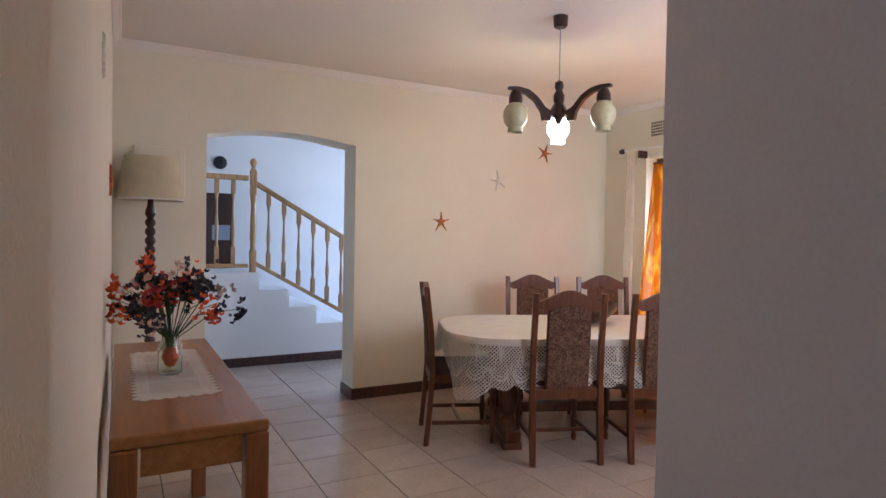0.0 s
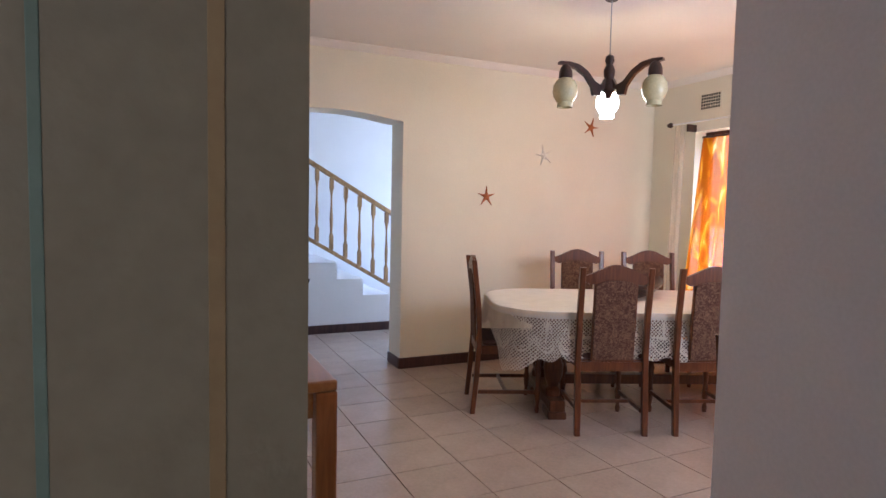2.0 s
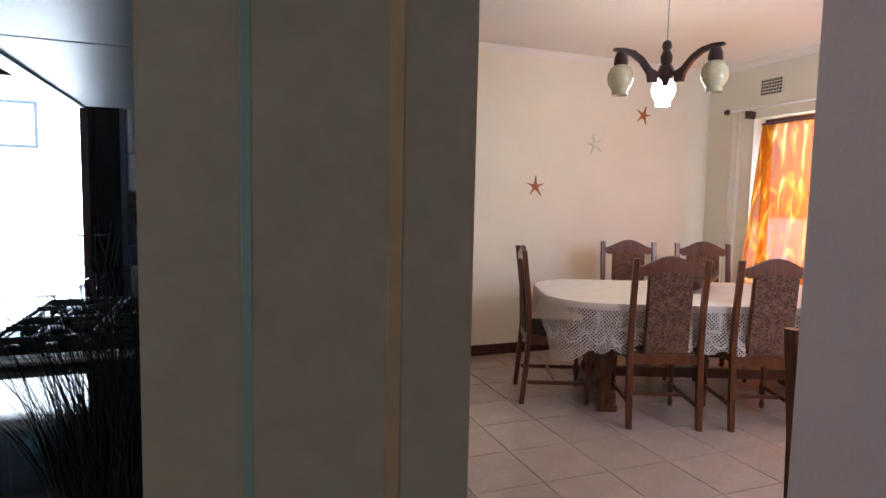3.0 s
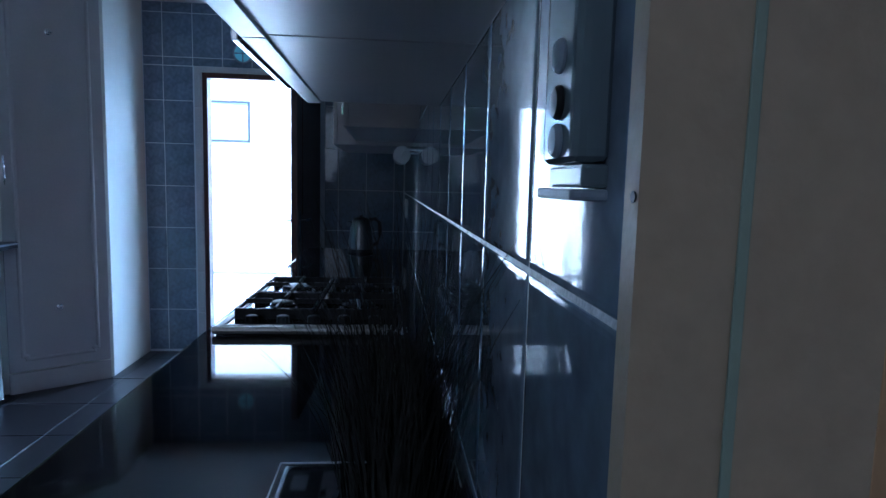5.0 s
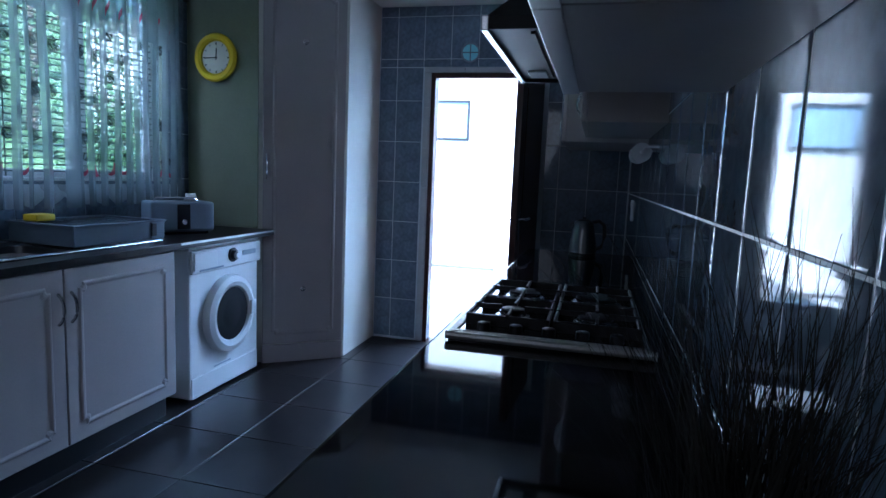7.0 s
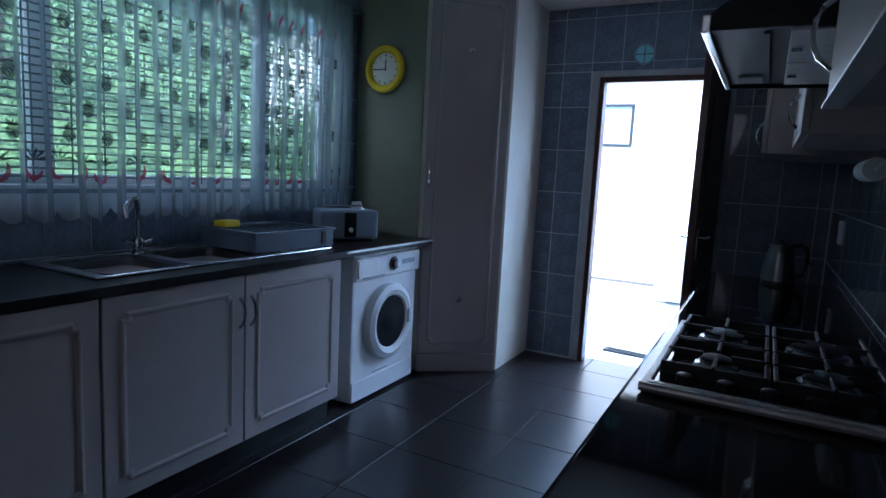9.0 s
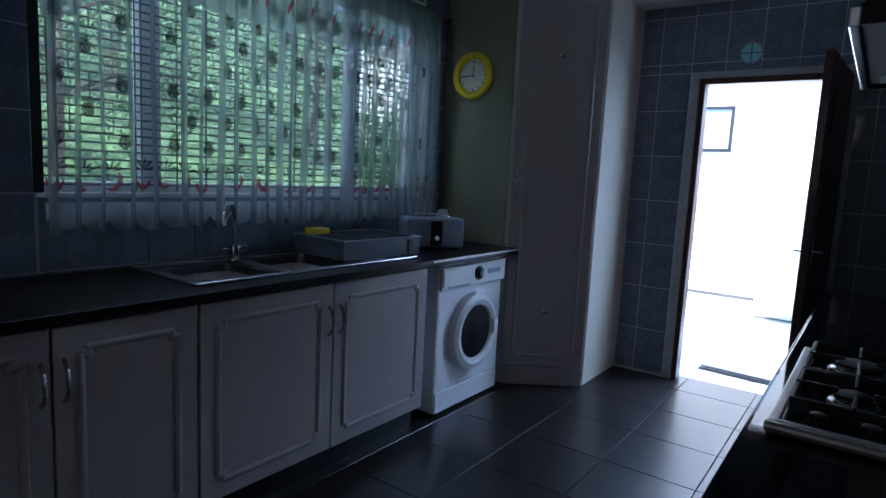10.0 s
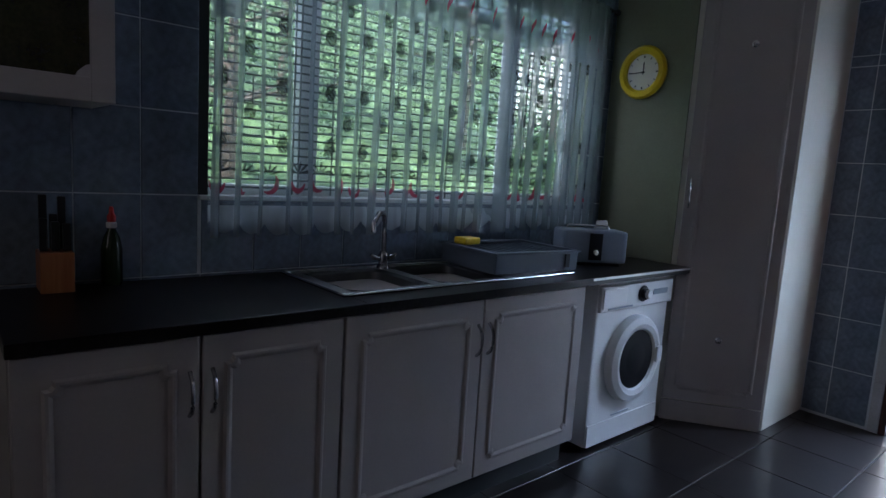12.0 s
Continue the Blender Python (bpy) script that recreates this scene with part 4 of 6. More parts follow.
curtain = thing("net_curtain", (0, 0, 0), "white berry-printed net curtain with scalloped hem over the kitchen window", "curtain")
part("net_cloth", net(bmesh.new(), 1.56, 3.81, hem, lambda y: 2.315), NET, curtain, smooth=True)
part("hem_band", net(bmesh.new(), 1.56, 3.81, hem, lambda y: 1.175, 0.003, rows=2), sheer("white_net_hem", (0.55, 0.62, 0.66), 0.22, 0.5), curtain, "denser scalloped hem", True)
part("valance", net(bmesh.new(), 1.56, 3.81, lambda y: 1.82 + 0.16 / (1 + math.exp(-(y - 1.70) * 55)) + 0.008 * math.sin(y * 59), lambda y: 2.335, 0.012, rows=4), NETHEM, curtain, "denser gathered valance", True)
rng = random.Random(11)
bm, bp, bd = bmesh.new(), bmesh.new(), bmesh.new()


def blot(b_, y, z, ry, rz_, off=0.006, hollow=0.0):
    """A print on the net, following its folds."""
    n = 12
    out = [b_.verts.new((NX + off + wave_x(y + ry * math.sin(2 * math.pi * k / n)), y + ry * math.sin(2 * math.pi * k / n), z + rz_ * math.cos(2 * math.pi * k / n))) for k in range(n)]
    inn = [b_.verts.new((NX + off + wave_x(y + ry * hollow * math.sin(2 * math.pi * k / n)), y + ry * hollow * math.sin(2 * math.pi * k / n), z + rz_ * hollow * math.cos(2 * math.pi * k / n))) for k in range(n)]
    for k in range(n):
        b_.faces.new((out[k], out[(k + 1) % n], inn[(k + 1) % n], inn[k]))


def stroke(b_, pts, w, off=0.009):
    """A brush stroke through (y, z) points, thickest in its middle, following the folds."""
    prev = None
    for k, (y, z) in enumerate(pts):
        y2, z2 = pts[min(k + 1, len(pts) - 1)]
        y1, z1 = pts[max(k - 1, 0)]
        d = math.hypot(y2 - y1, z2 - z1) or 1.0
        h = w * (0.15 + 0.85 * math.sin(math.pi * k / (len(pts) - 1)))
        ny, nz = -(z2 - z1) / d * h, (y2 - y1) / d * h
        pair = [b_.verts.new((NX + off + wave_x(y + q * ny), y + q * ny, z + q * nz)) for q in (-1, 1)]
        if prev:
            b_.faces.new((prev[0], prev[1], pair[1], pair[0]))
        prev = pair


def berry(y, z):
    """A round striped fruit with a tuft of leaves."""
    blot(bm, y, z, 0.024, 0.027, hollow=0.05)
    for q in range(4):
        o = -0.014 + 0.009 * q
        stroke(bs, [(y + o - 0.008 + 0.016 * k / 5, z - 0.016 + 0.010 * q + 0.006 * math.sin(math.pi * k / 5) - 0.004 * k) for k in range(6)], 0.0018)
    for a in (25, 58, 90, 122, 155):
        ca, sa = math.cos(radians(a)), math.sin(radians(a))
        stroke(bm, [(y + ca * r, z + 0.018 + sa * r) for r in (0.004, 0.012, 0.021, 0.028)], 0.0035, 0.007)


bs = bmesh.new()
for k, y in enumerate((1.60, 1.84, 2.035, 2.195, 2.355, 2.52, 2.675, 2.81, 2.91, 3.01, 3.08, 3.16, 3.25, 3.34)):
    for z in (1.40, 1.62, 1.84, 2.06):
        berry(y + rng.uniform(-0.006, 0.006), z + rng.uniform(-0.006, 0.006) + (0.0 if k else 0.005))
for k, y in enumerate((1.705, 2.115, 2.285, 2.44, 2.60, 2.745, 2.88, 3.05, 3.27, 3.48, 3.62)):
    for z in ((1.51, 1.735, 1.95) if k % 3 != 1 else (1.51, 1.95)):
        berry(y + rng.uniform(-0.006, 0.006), z + rng.uniform(-0.006, 0.006))
for k, (y, r) in enumerate(((1.59, 0.030), (1.685, 0.020), (1.785, 0.037), (1.91, 0.028), (2.00, 0.034), (2.08, 0.017), (2.16, 0.026), (2.26, 0.016), (2.325, 0.033), (2.43, 0.015), (2.49, 0.034), (2.62, 0.027), (2.75, 0.024), (2.89, 0.025), (2.99, 0.015), (3.08, 0.022),
                            (3.17, 0.014), (3.26, 0.024), (3.35, 0.022), (3.48, 0.032), (3.61, 0.026), (3.72, 0.030))):
    z0 = 1.27 + 0.008 * math.sin(5 * k)
    lo, hi = ((185, 345), (150, 300), (240, 395))[k % 3]
    stroke(bp, [(y + r * math.cos(radians(lo + (hi - lo) * q / 12)), z0 + 0.042 * math.sin(radians(lo + (hi - lo) * q / 12))) for q in range(13)], 0.010 if r > 0.018 else 0.013)
    for q in range(3):
        stroke(bs, [(y - r * 0.5 + r * 0.45 * q, z0 - 0.02 + 0.012 * u_) for u_ in range(4)], 0.0014)
    for a in (20, 50, 80, 115, 150):
        ca, sa = math.cos(radians(a)), math.sin(radians(a))
        stroke(bd, [(y + ca * q_ * 1.1, z0 + 0.025 + sa * q_) for q_ in (0.006, 0.022, 0.038, 0.050)], 0.005, 0.008)
    stroke(bp, [(y + 0.012 * math.cos(0.5 * q), 2.14 - 0.012 * q) for q in range(8)], 0.009, 0.018)
tagged(part("berry_print", bm, PRINT, curtain, "dark berry motifs"), kind="stuff")
tagged(part("seed_print", bs, NETHEM, curtain, "pale strokes on the berries"), kind="stuff")
tagged(part("heart_print", bp, PINK, curtain, "pink fruit motifs along the hem"), kind="stuff")
tagged(part("leaf_print", bd, PRINT, curtain, "small dark leaf motifs"), kind="stuff")
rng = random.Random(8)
# gathered folds as strips of denser net, their shade put into the colour
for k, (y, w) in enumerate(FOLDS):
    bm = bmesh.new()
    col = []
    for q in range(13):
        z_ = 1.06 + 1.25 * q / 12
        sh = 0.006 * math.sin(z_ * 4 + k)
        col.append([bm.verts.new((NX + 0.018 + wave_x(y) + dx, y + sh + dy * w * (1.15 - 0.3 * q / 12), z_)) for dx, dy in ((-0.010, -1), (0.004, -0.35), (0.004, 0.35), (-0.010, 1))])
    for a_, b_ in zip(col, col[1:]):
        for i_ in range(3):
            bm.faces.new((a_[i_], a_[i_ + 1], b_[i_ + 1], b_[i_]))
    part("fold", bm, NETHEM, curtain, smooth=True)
rod = thing("curtain_rod", (0, 0, 0), "dark metal curtain rod over the kitchen window", "curtain rod")
part("pole", tube(bmesh.new(), [(NX + 0.005, 1.50, 2.325), (NX + 0.005, 3.90, 2.325)], 0.010, 8), BLACKIRON, rod, smooth=True)
for y in (1.50, 3.90):
    part("finial", lathe(bmesh.new(), [(0.004, -0.02), (0.018, -0.008), (0.018, 0.008), (0.004, 0.02)], 12, pose(NX + 0.005, y, 2.325, 90, 0, 0)), BLACKIRON, rod, smooth=True)
    part("bracket", tube(bmesh.new(), [(XL + 0.012, y + (0.04 if y < 2 else -0.04), 2.325), (NX + 0.005, y + (0.04 if y < 2 else -0.04), 2.325)], 0.006, 6), BLACKIRON, rod)
for k in range(24):
    part("curtain_ring", lathe(bmesh.new(), [(0.016, -0.002), (0.016, 0.002), (0.012, 0.002), (0.012, -0.002)], 10, pose(NX + 0.005, 1.58 + 0.097 * k, 2.322, 90, 0, 0), cap=False), BLACKIRON, rod)
vent2 = thing("kitchen_air_vent", (XL, 3.62, 2.44), "pale slotted air vent high on the kitchen wall", "air vent")
part("vent_plate", box(bmesh.new(), (0.009, -0.11, -0.06), (0.016, 0.11, 0.06), 0.002), WHITEPLASTIC, vent2)
for k in range(5):
    part("slot", slab((0.0165, -0.09, -0.042 + 0.02 * k), (0.018, 0.09, -0.034 + 0.02 * k)), BLACKPLASTIC, vent2)

# ---- garden behind the window ----
GRASS = wood("lawn_green", (0.035, 0.075, 0.03), (0.155, 0.27, 0.10), 0.9, (0.5, 0.35, 0.5), 0.0)
bm = bmesh.new()
nx, ny = 16, 24
grid = [[bm.verts.new((-4.6 - 0.8 * a, -6 + 0.9 * b, -0.118 + 0.47 * max(0, a) + 0.15 * noise.noise(Vector((a * 0.5, b * 0.5, 0))))) for b in range(ny)] for a in range(nx)]
for a in range(nx - 1):
    for b in range(ny - 1):
        bm.faces.new((grid[a][b], grid[a + 1][b], grid[a + 1][b + 1], grid[a][b + 1]))
structure("ground_bank", bm, GRASS, "green grassy bank rising behind the house")
LEAF = by_piece(mat("shrub_leaves", (0.06, 0.14, 0.045), 0.5, vary=0.3, scale=3, bump=0), 0.1)
LEAF2 = mat("pale_shrub_leaves", (0.12, 0.21, 0.095), 0.5, vary=0.3, scale=3, bump=0)
BARK = mat("grey_brown_bark", (0.12, 0.09, 0.065), 0.9, vary=0.2, bump=0.2)


def tree(name, at, height, spread, n, seed, label, leaf):
    r = random.Random(seed)
    e = thing(name, at, label, "tree", "trees behind the house")
    bm = bmesh.new()
    tips = []
    tube(bm, [(0, 0, -0.1), (0.03, 0.02, height * 0.3), (-0.02, 0.05, height * 0.6), (0.04, 0, height * 0.9)], [0.07, 0.055, 0.035, 0.012], 7)
    for k in range(14):
        a, h = r.uniform(0, 6.28), r.uniform(0.25, 0.85) * height
        d = spread * r.uniform(0.5, 1.0)
        tip = Vector((math.cos(a) * d, math.sin(a) * d, h + r.uniform(0.1, 0.5)))
        tube(bm, [(0, 0, h - 0.1), tip * 0.5 + Vector((0, 0, h * 0.5 - 0.02)), tip], [0.025, 0.015, 0.005], 5)
        tips.append(tip)
    part("trunk", bm, BARK, e)
    vs, fs = [], []
    for k in range(n):
        c = tips[r.randrange(len(tips))] * r.uniform(0.55, 1.08) + Vector([r.gauss(0, spread * 0.20) for _ in range(3)])
        s = r.uniform(0.016, 0.038)
        q = Euler([r.uniform(0, 6.28) for _ in range(3)]).to_matrix()
        b = len(vs)
        vs += [tuple(c + q @ Vector(p)) for p in ((-s, 0, 0), (0, -s * 0.45, s * 0.15), (s * 1.2, 0, 0), (0, s * 0.45, s * 0.15))]
        fs.append((b, b + 1, b + 2, b + 3))
    me = bpy.data.meshes.new("crown")
    me.from_pydata(vs, [], fs)
    me.materials.append(leaf)
    o = new("crown", me)
    o.parent = e
    tagged(o, kind="stuff")


for k, (x, y, h, s) in enumerate(((-5.4, 1.2, 2.6, 0.9), (-6.3, 2.9, 3.4, 1.2), (-5.8, 4.7, 2.9, 1.1), (-7.2, 6.6, 3.8, 1.5), (-7.5, 0.4, 4.2, 1.5), (-8.0, 4.2, 4.4, 1.6), (-5.2, 6.2, 2.2, 0.9), (-9.3, 8.6, 4.6, 1.8), (-9.6, 2.0, 4.8, 1.9))):
    if k == 2:
        continue
    tree("garden_tree", (x, y, 0.3 + 0.56 * max(0, -4.6 - x)), h * 0.75, s, 8500, 20 + k, "leafy green garden tree on the grassy bank", LEAF2 if k % 2 else LEAF)
LAV = mat("pale_garden_wall", (0.55, 0.55, 0.60), 0.85, vary=0.05, bump=0.1)
structure("wall_garden", slab((-5.9, 6.9, -0.12), (-5.7, 12.0, 2.0)), LAV, "pale garden wall beyond the window")

# ---- yard outside the door ----
sw = thing("window_2", (-2.30, 8.25, 2.02), "small top-hung window with frosted glass in the white yard wall", "window")
bm = bmesh.new()
for a, b in (((-0.36, -0.03, -0.26), (-0.325, 0, 0.26)), ((0.325, -0.03, -0.26), (0.36, 0, 0.26)), ((-0.325, -0.03, -0.26), (0.325, 0, -0.225)), ((-0.325, -0.03, 0.225), (0.325, 0, 0.26))):
    box(bm, a, b, 0.003)
part("window_frame", bm, mat("grey_aluminium", (0.05, 0.052, 0.056), 0.4, 0.3, bump=0), sw)
part("pane", slab((-0.325, -0.012, -0.225), (0.325, -0.006, 0.225)), mat("frosted_blue_glass", (0.45, 0.62, 0.75), 0.2, bump=0), sw, "frosted pale blue pane")
# shadow line along the yard wall's foot, put in as dark strips
YARDTRIM = mat("shadow_line_grey", (0.10, 0.10, 0.10), 0.8)
structure("trim_yard_plinth", slab((-8, 8.225, 0.075), (-1.53, 8.249, 0.11)), YARDTRIM, "dark strip drawn for the shadow line along the yard wall")
structure("trim_yard_gutter", slab((-1.52, 8.225, -0.10), (-0.6, 8.249, -0.088)), YARDTRIM, "narrow dark strip at the foot of the yard wall")


# ---- partition end and passage ----
lining = thing("door_lining", (0, 0, 0), "cream painted door lining on the end of the partition", "door frame")
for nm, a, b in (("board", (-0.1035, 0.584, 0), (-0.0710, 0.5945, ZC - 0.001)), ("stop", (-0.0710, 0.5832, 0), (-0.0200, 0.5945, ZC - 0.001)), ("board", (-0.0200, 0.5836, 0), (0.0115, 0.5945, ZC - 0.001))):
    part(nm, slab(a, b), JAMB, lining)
# teal light in the lining's groove, put in as a coloured strip
part("teal_line", slab((-0.0728, 0.5828, 0), (-0.0692, 0.5838, ZC - 0.001), 0.0004), mat("teal_groove_light", (0.30, 0.37, 0.30), 0.5), lining, "faint teal strip for the lit groove")
part("brown_line", slab((-0.0225, 0.5829, 0), (-0.0170, 0.5837, ZC - 0.001), 0.0003), mat("soft_brown", (0.50, 0.33, 0.17), 0.5), lining, "faint brown line")
part("screw", lathe(bmesh.new(), [(0.0018, 0), (0.0018, 0.0006)], 10, pose(-0.1036, 0.5868, 1.289, 0, -90, 0)), BLACKPLASTIC, lining, "dark screw head")

# ---- dining room: trims ----
def skirting(name, a, b, side):
    """A run of skirting from a to b; side is the way it stands out."""
    a, b, s = Vector((*a, 0)), Vector((*b, 0)), Vector((*side, 0))
    bm = bmesh.new()
    lo, hi = Vector([min(p) for p in zip(a, b, a + s * 0.014, b + s * 0.014)]), Vector([max(p) for p in zip(a, b, a + s * 0.014, b + s * 0.014)])
    box(bm, (*lo.xy, 0), (*hi.xy, 0.088), 0.003, seg=1)
    structure(name, bm, SKIRT, "dark brown wooden skirting")


E_ = 0.0005
skirting("baseboard_left", (XP + E_, 0.61), (XP + E_, YS - 0.015), (1, 0))
skirting("baseboard_arch", (XP + 0.016, YS - E_), (0.578, YS - E_), (0, -1))
skirting("baseboard_star_wall", (1.653, YS - E_), (XR - 0.016, YS - E_), (0, -1))
skirting("baseboard_arch_side", (1.6645, YS + 0.001), (1.6645, 5.068), (-1, 0))
skirting("baseboard_arch_side_left", (0.5805, YS + 0.001), (0.5805, 5.068), (1, 0))
skirting("baseboard_window_wall", (XR - E_, YJ + 0.016), (XR - E_, YS - 0.001), (-1, 0))
skirting("baseboard_near", (XJ + 0.001, YJ + E_), (XR - 0.016, YJ + E_), (0, 1))
skirting("baseboard_stairs", (-0.28, 6.3395), (2.69, 6.3395), (0, -1))
for nm, pts in (("trim_cornice_left", [(XP, 0.62), (XP, YS)]), ("trim_cornice_stars", [(XP, YS), (XR, YS)]), ("trim_cornice_window", [(XR, YS), (XR, YJ)])):
    (x0, y0), (x1, y1) = pts
    bm = bmesh.new()
    ins = Vector((2.1 - (x0 + x1) / 2, 2.9 - (y0 + y1) / 2, 0))
    ins = Vector((math.copysign(1, ins.x), 0, 0)) if x0 == x1 else Vector((0, math.copysign(1, ins.y), 0))
    prof = [(0.0008, 0.05), (0.008, 0.047), (0.02, 0.033), (0.036, 0.014), (0.047, 0.007), (0.05, 0.0008), (0.0008, 0.0008)]
    ends = [[bm.verts.new(Vector((x, y, ZC)) + ins * d - Vector((0, 0, h))) for d, h in prof] for x, y in ((x0, y0), (x1, y1))]
    for k in range(len(prof)):
        bm.faces.new((ends[0][k], ends[0][(k + 1) % 7], ends[1][(k + 1) % 7], ends[1][k]))
    bm.faces.new(ends[0]), bm.faces.new(ends[1][::-1])
    structure(nm, bm, CEIL, "pale plaster cove cornice")

# ---- dining room: chairs ----
TAPESTRY = mat("floral_tapestry", (0.115, 0.06, 0.045), 0.95, vary=0.1, scale=18, bump=0.1, fine=260)
nt = TAPESTRY.node_tree
vo = nt.nodes.new("ShaderNodeTexNoise")
vo.inputs["Scale"].default_value, vo.inputs["Detail"].default_value, vo.inputs["Distortion"].default_value = 40, 4, 2.0
nt.links.new(nt.nodes["Mapping"].outputs[0], vo.inputs[0])
rp = nt.nodes.new("ShaderNodeValToRGB")
rp.color_ramp.elements[0].position, rp.color_ramp.elements[0].color = 0.40, (0.065, 0.024, 0.014, 1)
rp.color_ramp.elements[1].position, rp.color_ramp.elements[1].color = 0.66, (0.17, 0.095, 0.055, 1)
nt.links.new(vo.outputs[0], rp.inputs[0])
nt.links.new(rp.outputs[0], nt.nodes["Principled BSDF"].inputs["Base Color"])
SEATCLOTH = mat("dark_brown_seat_cloth", (0.06, 0.03, 0.022), 0.85, vary=0.15, bump=0.05)


def chair(at, rz, wood_=None):
    """Stands with its back at local y = -0.2 and faces +y."""
    w_ = wood_ or CHAIRWOOD
    c = thing("dining_chair", at, "red-brown high-backed dining chair with floral tapestry panel", "chair", "chairs round the dining table", rz)
    for s in (-1, 1):
        bm = bmesh.new()
        x = 0.200 * s
        prev = None
        for y, z in ((-0.225, 0), (-0.205, 0.22), (-0.19, 0.45), (-0.20, 0.70), (-0.235, 0.985)):
            ring_ = [bm.verts.new((x + a, y + b, z)) for a, b in ((-0.017, -0.016), (0.017, -0.016), (0.017, 0.016), (-0.017, 0.016))]
            if prev:
                for k in range(4):
                    bm.faces.new((prev[k], prev[(k + 1) % 4], ring_[(k + 1) % 4], ring_[k]))
            else:
                bm.faces.new(ring_)
            prev = ring_
        bm.faces.new(prev[::-1])
        bmesh.ops.bevel(bm, geom=[e for e in bm.edges if abs((e.verts[0].co - e.verts[1].co).z) > 0.1], offset=0.005, segments=1, affect="EDGES")
        part("leg", bm, w_, c)
        part("leg", lathe(bmesh.new(), [(0.013, 0), (0.017, 0.03), (0.012, 0.05), (0.019, 0.10), (0.021, 0.14), (0.014, 0.17), (0.017, 0.24), (0.022, 0.30), (0.016, 0.325), (0.022, 0.34), (0.022, 0.395)], 10, Matrix.Translation((0.185 * s, 0.195, 0))), w_, c, smooth=True)
        part("stretcher", slab((x - 0.009 - 0.012 * s, -0.19, 0.125), (x + 0.009 - 0.012 * s, 0.178, 0.15), 0.003), w_, c)
    part("stretcher", slab((-0.178, -0.02, 0.127), (0.178, 0.0, 0.148), 0.003), w_, c)
    part("seat_frame", slab((-0.205, -0.175, 0.385), (0.205, 0.215, 0.44), 0.006), w_, c)
    part("seat", box(bmesh.new(), (-0.20, -0.165, 0.441), (0.20, 0.215, 0.475), 0.014, seg=2), SEATCLOTH, c, "dark brown upholstered seat")
    bm = bmesh.new()
    top = [(-0.182, 0.90), (-0.182, 0.938)] + [(-0.182 + 0.364 * k / 14, 0.940 + 0.062 * (math.sin(math.pi * k / 14) ** 1.6)) for k in range(1, 14)] + [(0.182, 0.938), (0.182, 0.90)]
    low = [(0.182 - 0.364 * k / 14, 0.884 + 0.030 * math.sin(math.pi * k / 14) ** 2) for k in range(1, 14)]
    prism(bm, top + low, -0.012, 0.012, pose(0, -0.222, 0, 0, 0, 0) @ UP_Y)
    part("top_rail", bm, w_, c)
    bm = bmesh.new()
    prism(bm, [(-0.182, 0.375), (0.182, 0.375), (0.182, 0.43), (-0.182, 0.43)], -0.010, 0.010, pose(0, -0.19, 0) @ UP_Y)
    part("lower_rail", bm, w_, c)
    lean_ = Matrix.Translation((0, -0.193, 0.5)) @ Euler((radians(4.2), 0, 0)).to_matrix().to_4x4() @ Matrix.Translation((0, 0, -0.5))
    arch_ = [(-0.128, 0.43), (0.128, 0.43), (0.128, 0.885)] + [(0.128 * math.cos(math.pi * k / 8), 0.885 + 0.035 * math.sin(math.pi * k / 8)) for k in range(1, 8)] + [(-0.128, 0.885)]
    part("back_panel", prism(bmesh.new(), arch_, -0.007, 0.007, lean_ @ UP_Y), w_, c)
    inner = [(x * 0.93, 0.445 + (z - 0.43) * 0.955) for x, z in arch_]
    for s in (-1, 1):
        part("upholstery", prism(bmesh.new(), inner, min(s * 0.0075, s * 0.016), max(s * 0.0075, s * 0.016), lean_ @ UP_Y), TAPESTRY, c, "faded floral tapestry")
    return c


TA = -22.0
U, V = Vector((math.cos(radians(TA)), math.sin(radians(TA)), 0)), Vector((-math.sin(radians(TA)), math.cos(radians(TA)), 0))


def uv(u, v, z=0.0):
    return U * u + V * v + Vector((0, 0, z))


first = chair(tuple(uv(1.005, 3.885)), TA)
for u_, v_, a in ((1.590, 3.885, TA), (1.160, 4.82, TA + 180), (1.745, 4.82, TA + 180), (0.455, 4.235, TA - 90)):
    copy_thing(first, Matrix.Translation(uv(u_, v_)) @ pose(0, 0, 0, 0, 0, a))
copy_thing(first, pose(1.52, 1.25, 0, 0, 0, -90))

# ---- dining room: table ----
TC = uv(1.49, 4.27)
table = thing("dining_table", tuple(TC), "red-brown dining table on turned trestle legs", "table", rz=TA)


def oval(hx, hy, r, n=8):
    return [(sx * (hx - r) + r * math.cos(a), sy * (hy - r) + r * math.sin(a))
            for sx, sy, a0 in ((1, 1, 0), (-1, 1, 90), (-1, -1, 180), (1, -1, 270)) for a in [radians(a0 + 90 * q / n) for q in range(n + 1)]]


